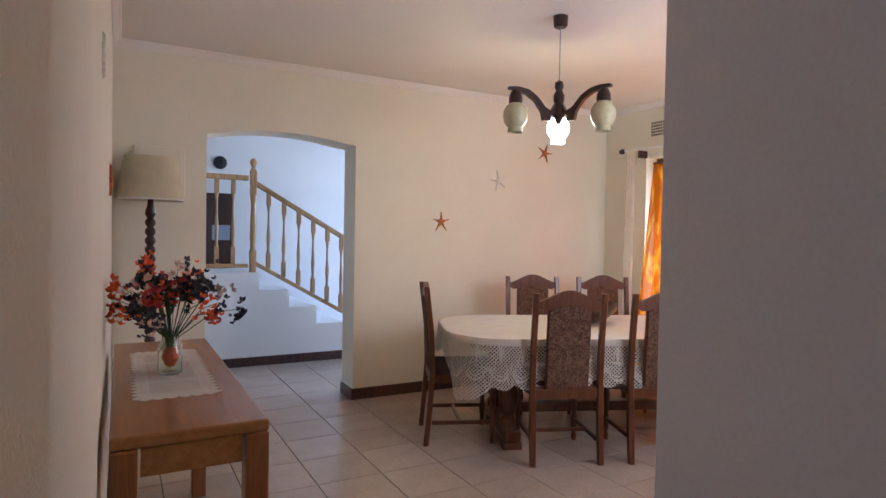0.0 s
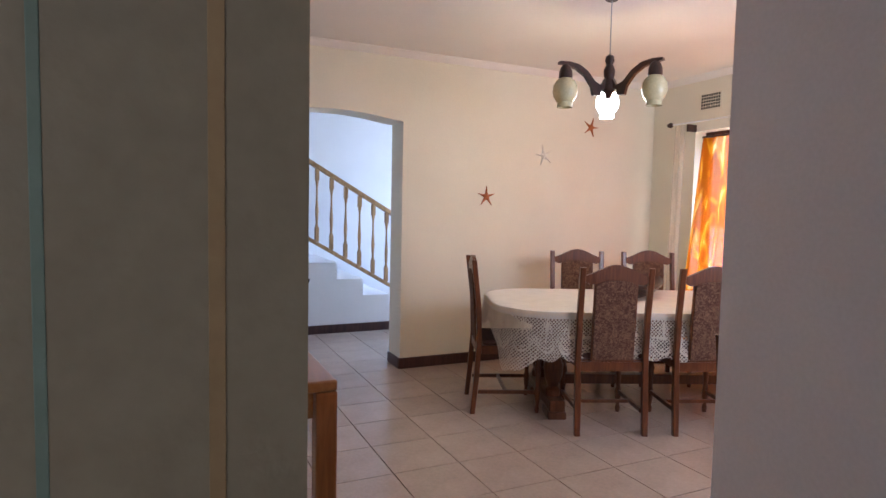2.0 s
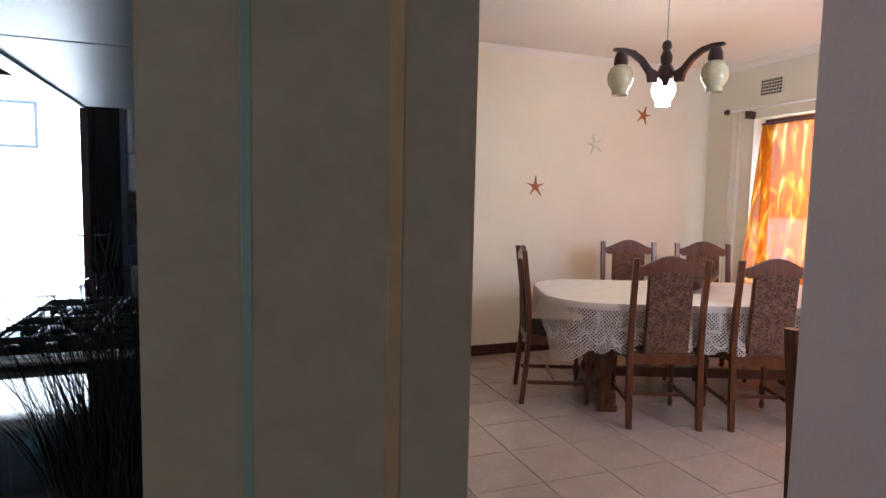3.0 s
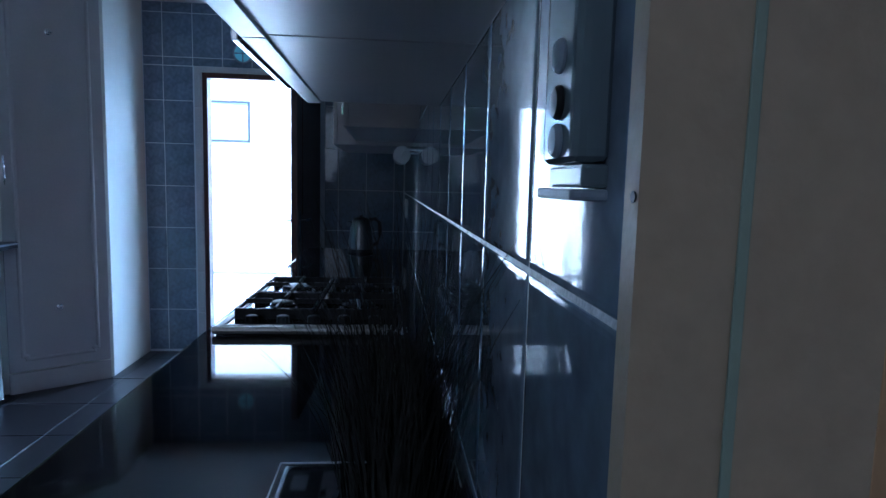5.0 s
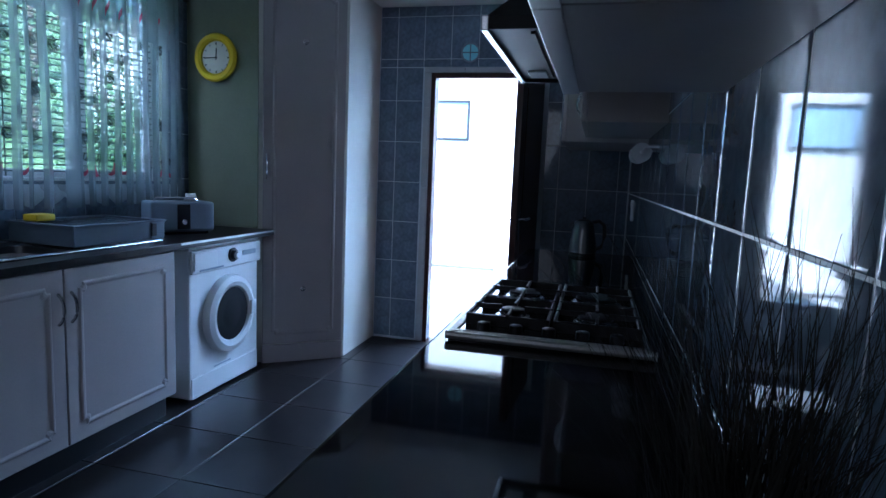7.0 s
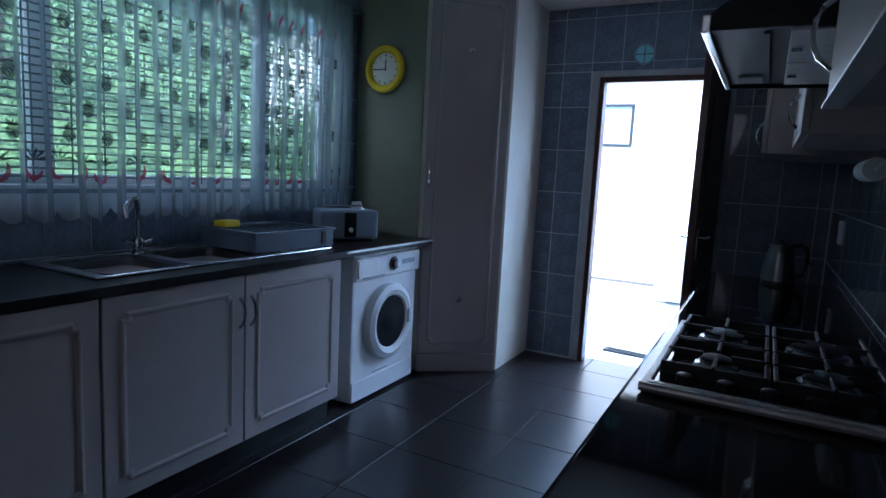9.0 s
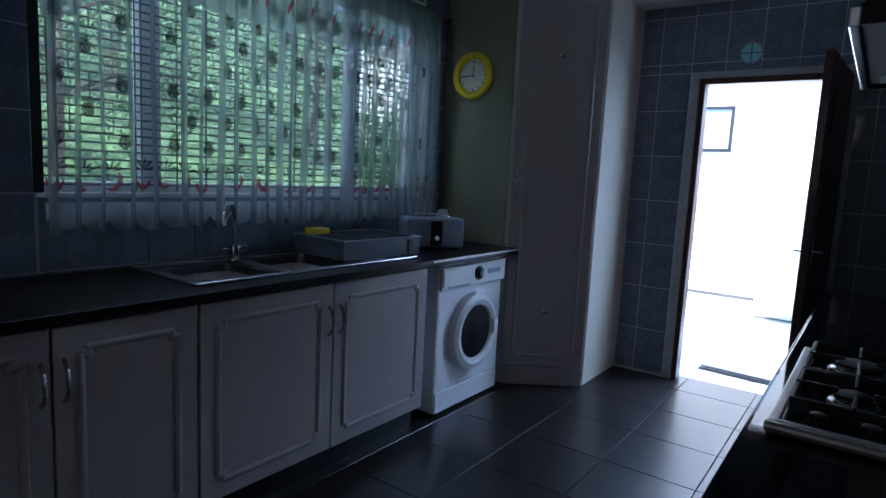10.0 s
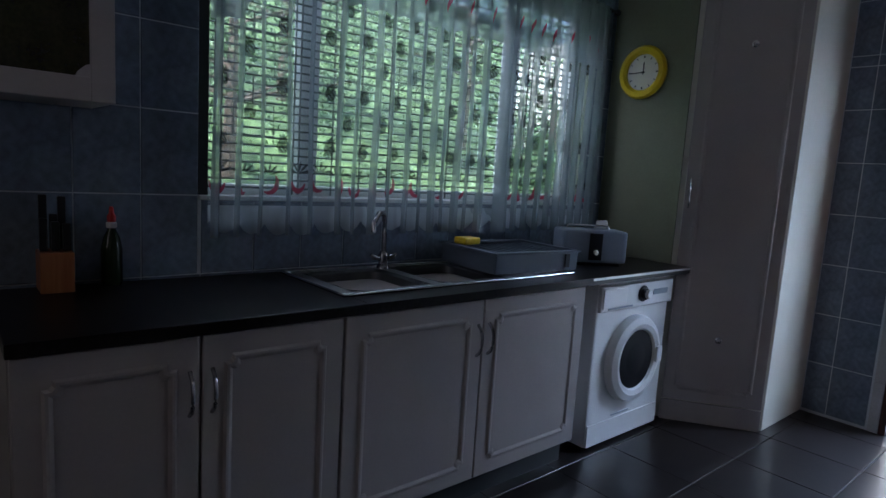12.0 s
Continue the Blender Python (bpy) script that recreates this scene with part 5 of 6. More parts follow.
part("tabletop", prism(bmesh.new(), oval(1.13, 0.52, 0.36), 0.675, 0.705), CHAIRWOOD, table)
part("apron", prism(bmesh.new(), oval(0.98, 0.38, 0.2), 0.60, 0.674), CHAIRWOOD, table)
for sx in (-1, 1):
    t_ = part("trestle", slab((0.74 * sx - 0.05, -0.36, 0.05), (0.74 * sx + 0.05, 0.36, 0.12), 0.012), CHAIRWOOD, table)
    part("cross_bearer", slab((0.74 * sx - 0.045, -0.34, 0.545), (0.74 * sx + 0.045, 0.34, 0.599), 0.006), CHAIRWOOD, table)
    for sy in (-1, 1):
        part("turned_leg", lathe(bmesh.new(), [(0.05, 0.121), (0.05, 0.16), (0.035, 0.18), (0.06, 0.25), (0.065, 0.32), (0.04, 0.38), (0.055, 0.42), (0.05, 0.50), (0.052, 0.544)], 14, Matrix.Translation((0.74 * sx, 0.22 * sy, 0))), CHAIRWOOD, table, smooth=True)
        part("foot", box(bmesh.new(), (0.74 * sx - 0.06, sy * 0.27 - 0.09, 0), (0.74 * sx + 0.06, sy * 0.27 + 0.09, 0.049), 0.012), CHAIRWOOD, table)
part("stretcher", slab((-0.69, -0.03, 0.135), (0.69, 0.03, 0.20), 0.006), CHAIRWOOD, table)


def lace(name, colour, cells, hole, runner=False):
    """Crochet: threads with small square holes, by the mesh's own UV in metres."""
    m = sheer(name, colour, 0.0, 0.35)
    n, l = m.node_tree.nodes, m.node_tree.links
    mix = [k for k in n if k.type == "MIX_SHADER" and k.inputs[2].links and k.inputs[2].links[0].from_node.type == "BSDF_TRANSPARENT"][0]
    uvn = n.new("ShaderNodeUVMap")
    sep = n.new("ShaderNodeSeparateXYZ")
    l.new(uvn.outputs[0], sep.inputs[0])

    def op(kind, a, b=None):
        k = n.new("ShaderNodeMath")
        k.operation = kind
        for q, v_ in enumerate((a, b)):
            if v_ is None:
                continue
            if isinstance(v_, (int, float)):
                k.inputs[q].default_value = v_
            else:
                l.new(v_, k.inputs[q])
        return k.outputs[0]
    hx = op("GREATER_THAN", op("FRACT", op("MULTIPLY", op("ADD", sep.outputs[0], sep.outputs[1]), cells)), 1 - hole)
    hy = op("GREATER_THAN", op("FRACT", op("MULTIPLY", op("SUBTRACT", sep.outputs[0], sep.outputs[1]), cells)), 1 - hole)
    u, v = sep.outputs[0], sep.outputs[1]
    if runner:
        # solid band round an open middle
        gap = op("LESS_THAN", op("MAXIMUM", op("MULTIPLY", op("ABSOLUTE", u), 1 / 0.078), op("MULTIPLY", op("ABSOLUTE", v), 1 / 0.33)), 1.0)
        bar = op("GREATER_THAN", op("ABSOLUTE", op("SUBTRACT", op("ABSOLUTE", v), 0.17)), 0.022)
        ring_ = op("MULTIPLY", gap, bar)
    else:
        # arched bands and leaf shapes worked solid into the mesh
        p = op("SUBTRACT", op("FRACT", op("MULTIPLY", u, 7.2)), 0.5)
        arc_ = op("ADD", v, op("MULTIPLY", op("MULTIPLY", p, p), 0.30))
        ring_ = op("GREATER_THAN", op("ABSOLUTE", op("SUBTRACT", arc_, 0.24)), 0.007)
        ring_ = op("MULTIPLY", ring_, op("GREATER_THAN", op("ABSOLUTE", op("SUBTRACT", arc_, 0.215)), 0.004))
        ring_ = op("MULTIPLY", ring_, op("GREATER_THAN", op("ADD", op("ABSOLUTE", p), op("MULTIPLY", op("ABSOLUTE", op("SUBTRACT", v, 0.09)), 1.1)), 0.075))
        ring_ = op("MULTIPLY", ring_, op("GREATER_THAN", op("ABSOLUTE", op("SUBTRACT", op("ABSOLUTE", p), op("MULTIPLY", v, 1.6))), 0.016))
        ring_ = op("MULTIPLY", ring_, op("GREATER_THAN", v, 0.02))
    l.new(op("MULTIPLY", op("MULTIPLY", hx, hy), ring_), mix.inputs[0])
    return m


def woven(name, outline, z, drop, material, parent, hem_=0.04, waves=22, flare=0.05, corner=0.0):
    """A cloth: its top, and a hanging edge with folds and a scalloped hem."""
    bm = bmesh.new()
    lay = bm.loops.layers.uv.new("UVMap")
    n = len(outline)
    length = [0.0]
    for k in range(n):
        length.append(length[-1] + (Vector(outline[(k + 1) % n]) - Vector(outline[k])).length)
    pts, arcs = [], []
    for k in range(n):
        a, b = Vector(outline[k]), Vector(outline[(k + 1) % n])
        m_ = max(1, int((b - a).length / 0.02))
        for q in range(m_):
            pts.append(a.lerp(b, q / m_)), arcs.append(length[k] + (b - a).length * q / m_)
    rows_, total, prev = 9, length[-1], None
    first_ = None
    for p, s in zip(pts + [pts[0]], arcs + [total]):
        r_ = p.normalized()
        a_ = abs(math.sin(math.atan2(p.y * 2.17, p.x)))
        e_ = min(1.0, max(0.0, (a_ - 0.25) / 0.4))
        dropk = drop * (0.45 + 0.55 * e_ * e_ * (3 - 2 * e_)) + corner * math.exp(-((a_ - 0.66) / 0.10) ** 2) + hem_ * abs(math.sin(math.pi * s * waves / total))
        col = []
        for q in range(rows_ + 1):
            f = q / rows_
            sway = flare * f + 0.022 * f * math.sin(2 * math.pi * s * 17 / total + 0.8 * math.sin(5 * s))
            col.append((bm.verts.new((p.x + r_.x * (0.004 + sway), p.y + r_.y * (0.004 + sway), z - dropk * f)), (s, dropk * f)))
        if prev:
            for q in range(rows_):
                f_ = bm.faces.new((prev[q][0], col[q][0], col[q + 1][0], prev[q + 1][0]))
                for lp, (_, w_) in zip(f_.loops, (prev[q], col[q], col[q + 1], prev[q + 1])):
                    lp[lay].uv = w_
        prev = col
    return part(name, bm, material, parent, smooth=True)


CLOTHTOP = mat("white_table_cloth", (0.70, 0.68, 0.66), 0.8, vary=0.05, scale=10, bump=0.12, fine=120)
LACE = lace("cream_lace", (0.72, 0.66, 0.56), 46, 0.64)
cloth_t = thing("tablecloth", tuple(TC), "white tablecloth with a cream crochet lace border on the dining table", "tablecloth", rz=TA)
part("cloth_top", prism(bmesh.new(), oval(1.137, 0.527, 0.365), 0.7055, 0.7095), CLOTHTOP, cloth_t)
part("cloth_edge", prism(bmesh.new(), oval(1.142, 0.532, 0.37), 0.670, 0.7053), CLOTHTOP, cloth_t)
woven("lace_border", oval(1.146, 0.536, 0.374), 0.708, 0.25, LACE, cloth_t, hem_=0.035, waves=40, flare=0.02, corner=0.11)
dish = thing("leaf_dish", tuple(uv(1.40, 4.36, 0.711)), "dark leaf-shaped dish standing on the tablecloth", "dish", rz=20)
bm = bmesh.new()
for k in range(21):
    t_ = -1 + 0.1 * k
    w_, up_ = 0.11 * (1 - t_ * t_) ** 0.8 + 0.004, 0.012 + 0.075 * t_ * t_
    row_ = [bm.verts.new((0.27 * t_, w_ * c_, up_ + 0.05 * c_ * c_ * (1 - t_ * t_))) for c_ in (-1, -0.6, -0.2, 0.2, 0.6, 1)] + [bm.verts.new((0.27 * t_, w_ * c_, max(0.0, up_ + 0.05 * c_ * c_ * (1 - t_ * t_) - 0.012))) for c_ in (1, 0.6, 0.2, -0.2, -0.6, -1)]
    if k:
        for q in range(12):
            bm.faces.new((last_[q], last_[(q + 1) % 12], row_[(q + 1) % 12], row_[q]))
    else:
        bm.faces.new(row_)
    last_ = row_
bm.faces.new(last_)
part("bowl", bm, DARKWOOD, dish, smooth=True)
dish.scale = (1.2, 1.15, 1.55)

# ---- dining room: side table and what stands on it ----
side = thing("side_table", (0.235, 2.84, 0), "honey-brown wooden side table against the cream wall", "side table")
SW, SL = 0.2, 0.72
bm = bmesh.new()
box(bm, (-SW, -SL, 0.735), (SW, SL, 0.77), 0.010, seg=3)
part("tabletop", bm, TABLEWOOD, side)
for x in (-SW + 0.012, SW - 0.034):
    part("apron", slab((x, -SL + 0.075, 0.655), (x + 0.022, SL - 0.075, 0.734)), TABLEWOOD, side)
for y in (-SL + 0.014, SL - 0.036):
    part("apron", slab((-SW + 0.072, y, 0.655), (SW - 0.072, y + 0.022, 0.734)), TABLEWOOD, side)
LEGWOOD = wood("honey_brown_leg_wood", (0.19, 0.062, 0.017), (0.27, 0.10, 0.028), 0.3, (8, 8, 0.8))
for sx in (-1, 1):
    for sy in (-1, 1):
        part("leg", box(bmesh.new(), (min(sx * SW, sx * (SW - 0.066)), min(sy * SL, sy * (SL - 0.066)), 0), (max(sx * SW, sx * (SW - 0.066)), max(sy * SL, sy * (SL - 0.066)), 0.7345), 0.008), LEGWOOD, side)

doily = thing("doily", (0.225, 2.865, 0.7706), "white crochet runner with a scalloped edge on the side table", "doily")
bm = bmesh.new()
lay = bm.loops.layers.uv.new("UVMap")
out = []
for (x0, y0), (x1, y1), nn in (((-0.115, -0.40), (0.115, -0.40), 6), ((0.115, -0.40), (0.115, 0.40), 18), ((0.115, 0.40), (-0.115, 0.40), 6), ((-0.115, 0.40), (-0.115, -0.40), 18)):
    nx_, ny_ = (y1 - y0), -(x1 - x0)
    ln = math.hypot(nx_, ny_)
    for k in range(nn * 6):
        s = k / (nn * 6)
        o = 0.018 * abs(math.sin(math.pi * s * nn))
        out.append((x0 + (x1 - x0) * s + nx_ / ln * o, y0 + (y1 - y0) * s + ny_ / ln * o))
for lo, hi, z in ((0.80, 1.0, 0.0028), (0.55, 0.80, 0.0024), (0.0, 0.55, 0.0026)):
    k0 = [bm.verts.new((x * lo if lo else 0, y * (1 - (1 - lo) * 0.35) if lo else y * 0.3, z)) for x, y in out] if lo else None
    k1 = [bm.verts.new((x * hi if hi < 1 else x, y * (1 - (1 - hi) * 0.35), z)) for x, y in out]
    if k0:
        for k in range(len(out)):
            f = bm.faces.new((k1[k], k1[(k + 1) % len(out)], k0[(k + 1) % len(out)], k0[k]))
            for lp in f.loops:
                lp[lay].uv = lp.vert.co.xy
    else:
        f = bm.faces.new(k1)
        for lp in f.loops:
            lp[lay].uv = lp.vert.co.xy
part("crochet", bm, lace("white_crochet", (0.88, 0.86, 0.82), 80, 0.45, True), doily)

vase = thing("flower_vase", (0.222, 2.80, 0.7738), "clear glass jar with orange and dark red artificial flowers", "flower vase")
JARGLASS = mat("clear_jar_glass", (0.85, 0.92, 0.88), 0.03, vary=0, bump=0, trans=1.0)
part("jar", lathe(bmesh.new(), [(0.034, 0.0), (0.042, 0.008), (0.043, 0.10), (0.030, 0.125), (0.028, 0.15), (0.032, 0.155), (0.028, 0.155), (0.025, 0.148), (0.026, 0.125), (0.039, 0.098), (0.038, 0.012), (0.030, 0.008)], 20), JARGLASS, vase, smooth=True)
GREENS, FORANGE, FRED, FDARK, FPALE = (mat(n_, c_, 0.6, vary=0.25, bump=0.03) for n_, c_ in (("stem_green", (0.05, 0.11, 0.03)), ("orange_petals", (0.85, 0.13, 0.03)), ("deep_red_petals", (0.45, 0.04, 0.04)), ("dark_plum_leaves", (0.035, 0.03, 0.045)), ("pale_pink_petals", (0.62, 0.42, 0.34))))
rng = random.Random(3)
stems, heads = bmesh.new(), {k: bmesh.new() for k in ("orange", "red", "dark", "pale")}


def bloom(bm, c, r, n=5):
    q0 = Euler([rng.uniform(-0.9, 0.9), rng.uniform(-0.9, 0.9), rng.uniform(0, 6.28)]).to_matrix()
    for k in range(n):
        a = 2 * math.pi * k / n
        q = q0 @ Euler((0, -0.5, a), "XYZ").to_matrix()
        pts = [(0, 0, 0), (r * 0.5, -r * 0.36, r * 0.12), (r, 0, r * 0.3), (r * 0.5, r * 0.36, r * 0.12)]
        bm.faces.new([bm.verts.new(c + q @ Vector(p)) for p in pts])


for k in range(50):
    a, el = rng.uniform(0, 6.283), rng.uniform(0.15, 1.25)
    ln = rng.uniform(0.17, 0.29)
    tip = Vector((math.cos(a) * math.cos(el) * ln * 0.95, math.sin(a) * math.cos(el) * ln * 1.15, 0.13 + 0.06 + math.sin(el) * ln * 0.85))
    tip.x = max(tip.x, -0.195)
    tube(stems, [(0, 0, 0.02), (tip.x * 0.08, tip.y * 0.08, 0.13), tip * 0.55 + Vector((0, 0, 0.09)), tip], [0.0022, 0.0022, 0.0018, 0.001], 5)
    kind_ = ("dark", "orange", "dark", "pale", "red", "dark", "orange", "dark")[k % 8]
    for q in range(13 if kind_ == "dark" else 8):
        c = tip + Vector([rng.gauss(0, 0.018) for _ in range(3)]) - tip.normalized() * rng.uniform(0, 0.06)
        c.x = max(c.x, -0.195)
        bloom(heads[kind_], c, rng.uniform(0.015, 0.027), 4 if kind_ == "dark" else 5)
for k in range(3):
    c = Vector(((0.06, 0.05, 0.30), (-0.05, -0.05, 0.27), (0.01, 0.09, 0.27))[k])
    for q in range(3):
        bloom(heads["orange"], c + Vector((0, 0, 0.004 * q)), 0.034 - 0.006 * q, 7)
part("stems", stems, GREENS, vase)
for nm, key, m_ in (("orange_flowers", "orange", FORANGE), ("red_flowers", "red", FRED), ("dark_leaves", "dark", FDARK), ("pale_flowers", "pale", FPALE)):
    tagged(part(nm, heads[key], m_, vase), kind="stuff")
part("wrapped_flowers", lathe(bmesh.new(), [(0.015, 0.03), (0.03, 0.06), (0.022, 0.09), (0.01, 0.10)], 10), FORANGE, vase)

lamp_ = thing("floor_lamp", (0.222, 4.50, 0), "floor lamp with a dark turned column and cream drum shade", "floor lamp")
rows = [(0.13, 0), (0.135, 0.015), (0.12, 0.03), (0.05, 0.045), (0.025, 0.07)]
z = 0.09
while z < 1.43:
    rows += [(0.019, z), (0.031, z + 0.020), (0.031, z + 0.036)]
    z += 0.056
rows += [(0.018, 1.46), (0.014, 1.54)]
part("column", lathe(bmesh.new(), rows, 14), DARKWOOD, lamp_, smooth=True)
SHADE = sheer("cream_lamp_shade", (0.62, 0.56, 0.41), 0.0, 0.25)
part("shade", lathe(bmesh.new(), [(0.190, 1.488), (0.150, 1.750), (0.148, 1.750), (0.188, 1.488)], 36, cap=False), SHADE, lamp_, "cream fabric drum shade", True)
part("shade_rim", lathe(bmesh.new(), [(0.1915, 1.485), (0.1915, 1.496), (0.189, 1.496), (0.189, 1.485)], 36, cap=False), CLOTHTOP, lamp_)
part("bulb", lathe(bmesh.new(), [(0.012, 1.541), (0.03, 1.58), (0.022, 1.62), (0.004, 1.64)], 14), WHITEPLASTIC, lamp_, smooth=True)

# ---- on the walls ----
panel = thing("distribution_board", (0.285, YS, 1.69), "cream distribution board on the cream wall", "distribution board")
part("case", box(bmesh.new(), (-0.156, -0.05, -0.165), (0.156, -0.0005, 0.165), 0.008), CREAM, panel)
part("cover", box(bmesh.new(), (-0.135, -0.056, -0.145), (0.135, -0.0505, 0.145), 0.003), CREAM, panel)
STAR1 = mat("orange_brown_starfish", (0.42, 0.13, 0.04), 0.8, vary=0.15, scale=20, bump=0.3)
STAR2 = mat("white_starfish", (0.70, 0.66, 0.58), 0.85, vary=0.1, scale=20, bump=0.3)


def starfish(at, r, turn, material, label, side_=False):
    e = thing("starfish", at, label, "starfish", "starfish on the walls")
    bm = bmesh.new()
    out_, n = [], 5
    for k in range(n * 4):
        a = 2 * math.pi * k / (n * 4) + radians(turn) + math.pi / 2
        rr_ = (1.0, 0.45, 0.27, 0.45)[k % 4] * r
        aa = a + (0.13 if k % 4 == 3 else -0.13 if k % 4 == 1 else 0)
        out_.append((rr_ * math.cos(aa), rr_ * math.sin(aa)))
    base = [bm.verts.new((x, 0, z_)) for x, z_ in out_]
    mid = [bm.verts.new((x * 0.9, -r * 0.12, z_ * 0.9)) for x, z_ in out_]
    top_ = bm.verts.new((0, -r * 0.2, 0))
    for k in range(len(base)):
        j = (k + 1) % len(base)
        bm.faces.new((base[k], base[j], mid[j], mid[k])), bm.faces.new((mid[k], mid[j], top_))
    bm.faces.new(base)
    if side_:
        bmesh.ops.rotate(bm, verts=bm.verts, cent=(0, 0, 0), matrix=Matrix.Rotation(radians(90), 3, "Z"))
    part("body", bm, material, e)


starfish((2.426, YS - 0.001, 1.415), 0.092, 0, STAR1, "orange-brown starfish fixed to the cream wall")
starfish((2.998, YS - 0.001, 1.795), 0.098, 14, STAR2, "white starfish fixed to the cream wall")
starfish((3.505, YS - 0.001, 2.076), 0.092, -16, STAR1, "small orange-brown starfish fixed to the cream wall")
starfish((XP + 0.001, 3.71, 1.535), 0.085, 8, STAR1, "orange-brown starfish on the wall beside the floor lamp", True)
starfish((XP + 0.001, 2.355, 1.79), 0.068, 0, STAR2, "pale starfish on the wall above the side table", True)

brick_vent = thing("air_brick", (XR, 4.145, 2.29), "cream air brick with rows of small square holes", "air vent")
part("face", box(bmesh.new(), (-0.008, -0.115, -0.075), (-0.0005, 0.115, 0.075), 0.002), CREAM, brick_vent)
for a in range(8):
    for b in range(5):
        part("hole", slab((-0.0095, -0.098 + 0.0255 * a, -0.064 + 0.0265 * b), (-0.0082, -0.080 + 0.0255 * a, -0.045 + 0.0265 * b)), BLACKPLASTIC, brick_vent)

# ---- dining window and curtains ----
dw = thing("window_3", (0, 0, 0), "recessed dining room window behind orange curtains", "window")
bm = bmesh.new()
for a, b in (((4.40, 2.1, 0.62), (4.45, 2.15, 2.04)), ((4.40, 4.25, 0.62), (4.45, 4.30, 2.04)), ((4.40, 2.15, 0.62), (4.45, 4.25, 0.67)), ((4.40, 2.15, 1.99), (4.45, 4.25, 2.04)), ((4.40, 3.17, 0.67), (4.45, 3.22, 1.99))):
    box(bm, a, b, 0.003)
part("window_frame", bm, DOORWOOD, dw)
for y0, y1 in ((2.151, 3.169), (3.221, 4.249)):
    g = part("pane", slab((4.423, y0, 0.671), (4.427, y1, 1.989)), GLASS, dw, "clear glass pane")
    g.visible_shadow = False
ORANGE = sheer("orange_printed_cotton", (0.35, 0.12, 0.01), 0.03, 0.5)
nt = ORANGE.node_tree
no = nt.nodes.new("ShaderNodeTexNoise")
no.inputs["Scale"].default_value, no.inputs["Detail"].default_value, no.inputs["Distortion"].default_value = 3.2, 2, 1.6
mp = nt.nodes.new("ShaderNodeMapping")
mp.inputs["Scale"].default_value = (1, 2.2, 0.8)
tc = [k for k in nt.nodes if k.type == "TEX_COORD"][0]
nt.links.new(tc.outputs["Object"], mp.inputs[0]), nt.links.new(mp.outputs[0], no.inputs[0])
rp = nt.nodes.new("ShaderNodeValToRGB")
el = rp.color_ramp.elements
el[0].position, el[0].color = 0.50, (0.46, 0.10, 0.002, 1)
el[1].position, el[1].color = 0.72, (0.95, 0.78, 0.22, 1)
mid_ = el.new(0.62)
mid_.color = (0.70, 0.27, 0.008, 1)
nt.links.new(no.outputs[0], rp.inputs[0])
for k in nt.nodes:
    if k.type in ("BSDF_DIFFUSE", "BSDF_TRANSLUCENT"):
        nt.links.new(rp.outputs[0], k.inputs[0])


def drape(name, x, top0, top1, bot0, bot1, z0, z1, folds, depth, material, parent):
    bm = bmesh.new()
    n, rows_ = 110, 12
    cols = []
    for k in range(n + 1):
        s = k / n
        cols.append([bm.verts.new((x - depth * (0.4 + 0.6 * (1 - q / rows_)) * math.sin(2 * math.pi * folds * s + 1.3 * math.sin(4 * s)), (bot0 + (bot1 - bot0) * s) * (1 - q / rows_) + (top0 + (top1 - top0) * s) * (q / rows_), z0 + (z1 - z0) * q / rows_)) for q in range(rows_ + 1)])
    for a, b in zip(cols, cols[1:]):
        for q in range(rows_):
            bm.faces.new((a[q], b[q], b[q + 1], a[q + 1]))
    return part(name, bm, material, parent, smooth=True)


oc = thing("orange_curtain", (0, 0, 0), "bright orange and yellow printed curtain glowing in the window", "curtain")
drape("cloth", 4.215, 4.165, 2.2, 4.36, 2.1, 0.12, 1.965, 15, 0.028, ORANGE, oc)
part("heading_rail", tube(bmesh.new(), [(4.23, 2.15, 1.975), (4.23, 4.18, 1.975)], 0.010, 8), DOORWOOD, oc, "reddish-brown rail")
for y in (2.16, 4.17):
    part("rail_bracket", slab((4.23, y - 0.01, 1.965), (XR + 0.002, y + 0.01, 1.985)), DOORWOOD, oc)
sc_ = thing("white_side_curtain", (0, 0, 0), "gathered white sheer curtain beside the orange one", "curtain")
drape("cloth", 4.17, 4.44, 4.33, 4.47, 4.36, 0.15, 2.10, 3, 0.016, sheer("cream_sheer", (0.78, 0.70, 0.60), 0.35, 0.5), sc_)
rd = thing("curtain_pole", (0, 0, 0), "dark turned wooden curtain pole on brackets", "curtain rod")
part("pole", tube(bmesh.new(), [(4.175, 2.0, 2.112), (4.175, 4.475, 2.112)], 0.008, 8), WHITEPLASTIC, rd, "thin white pole", True)
part("finial", lathe(bmesh.new(), [(0.008, 0), (0.020, 0.012), (0.026, 0.03), (0.014, 0.042), (0.018, 0.055), (0.004, 0.068)], 14, pose(4.175, 4.476, 2.112, -90, 0, 0)), DARKWOOD, rd, smooth=True)
for y in (4.30, 2.1):
    part("bracket", box(bmesh.new(), (4.168, y - 0.012, 2.035), (XR + 0.001, y + 0.012, 2.10), 0.004), DARKWOOD, rd)

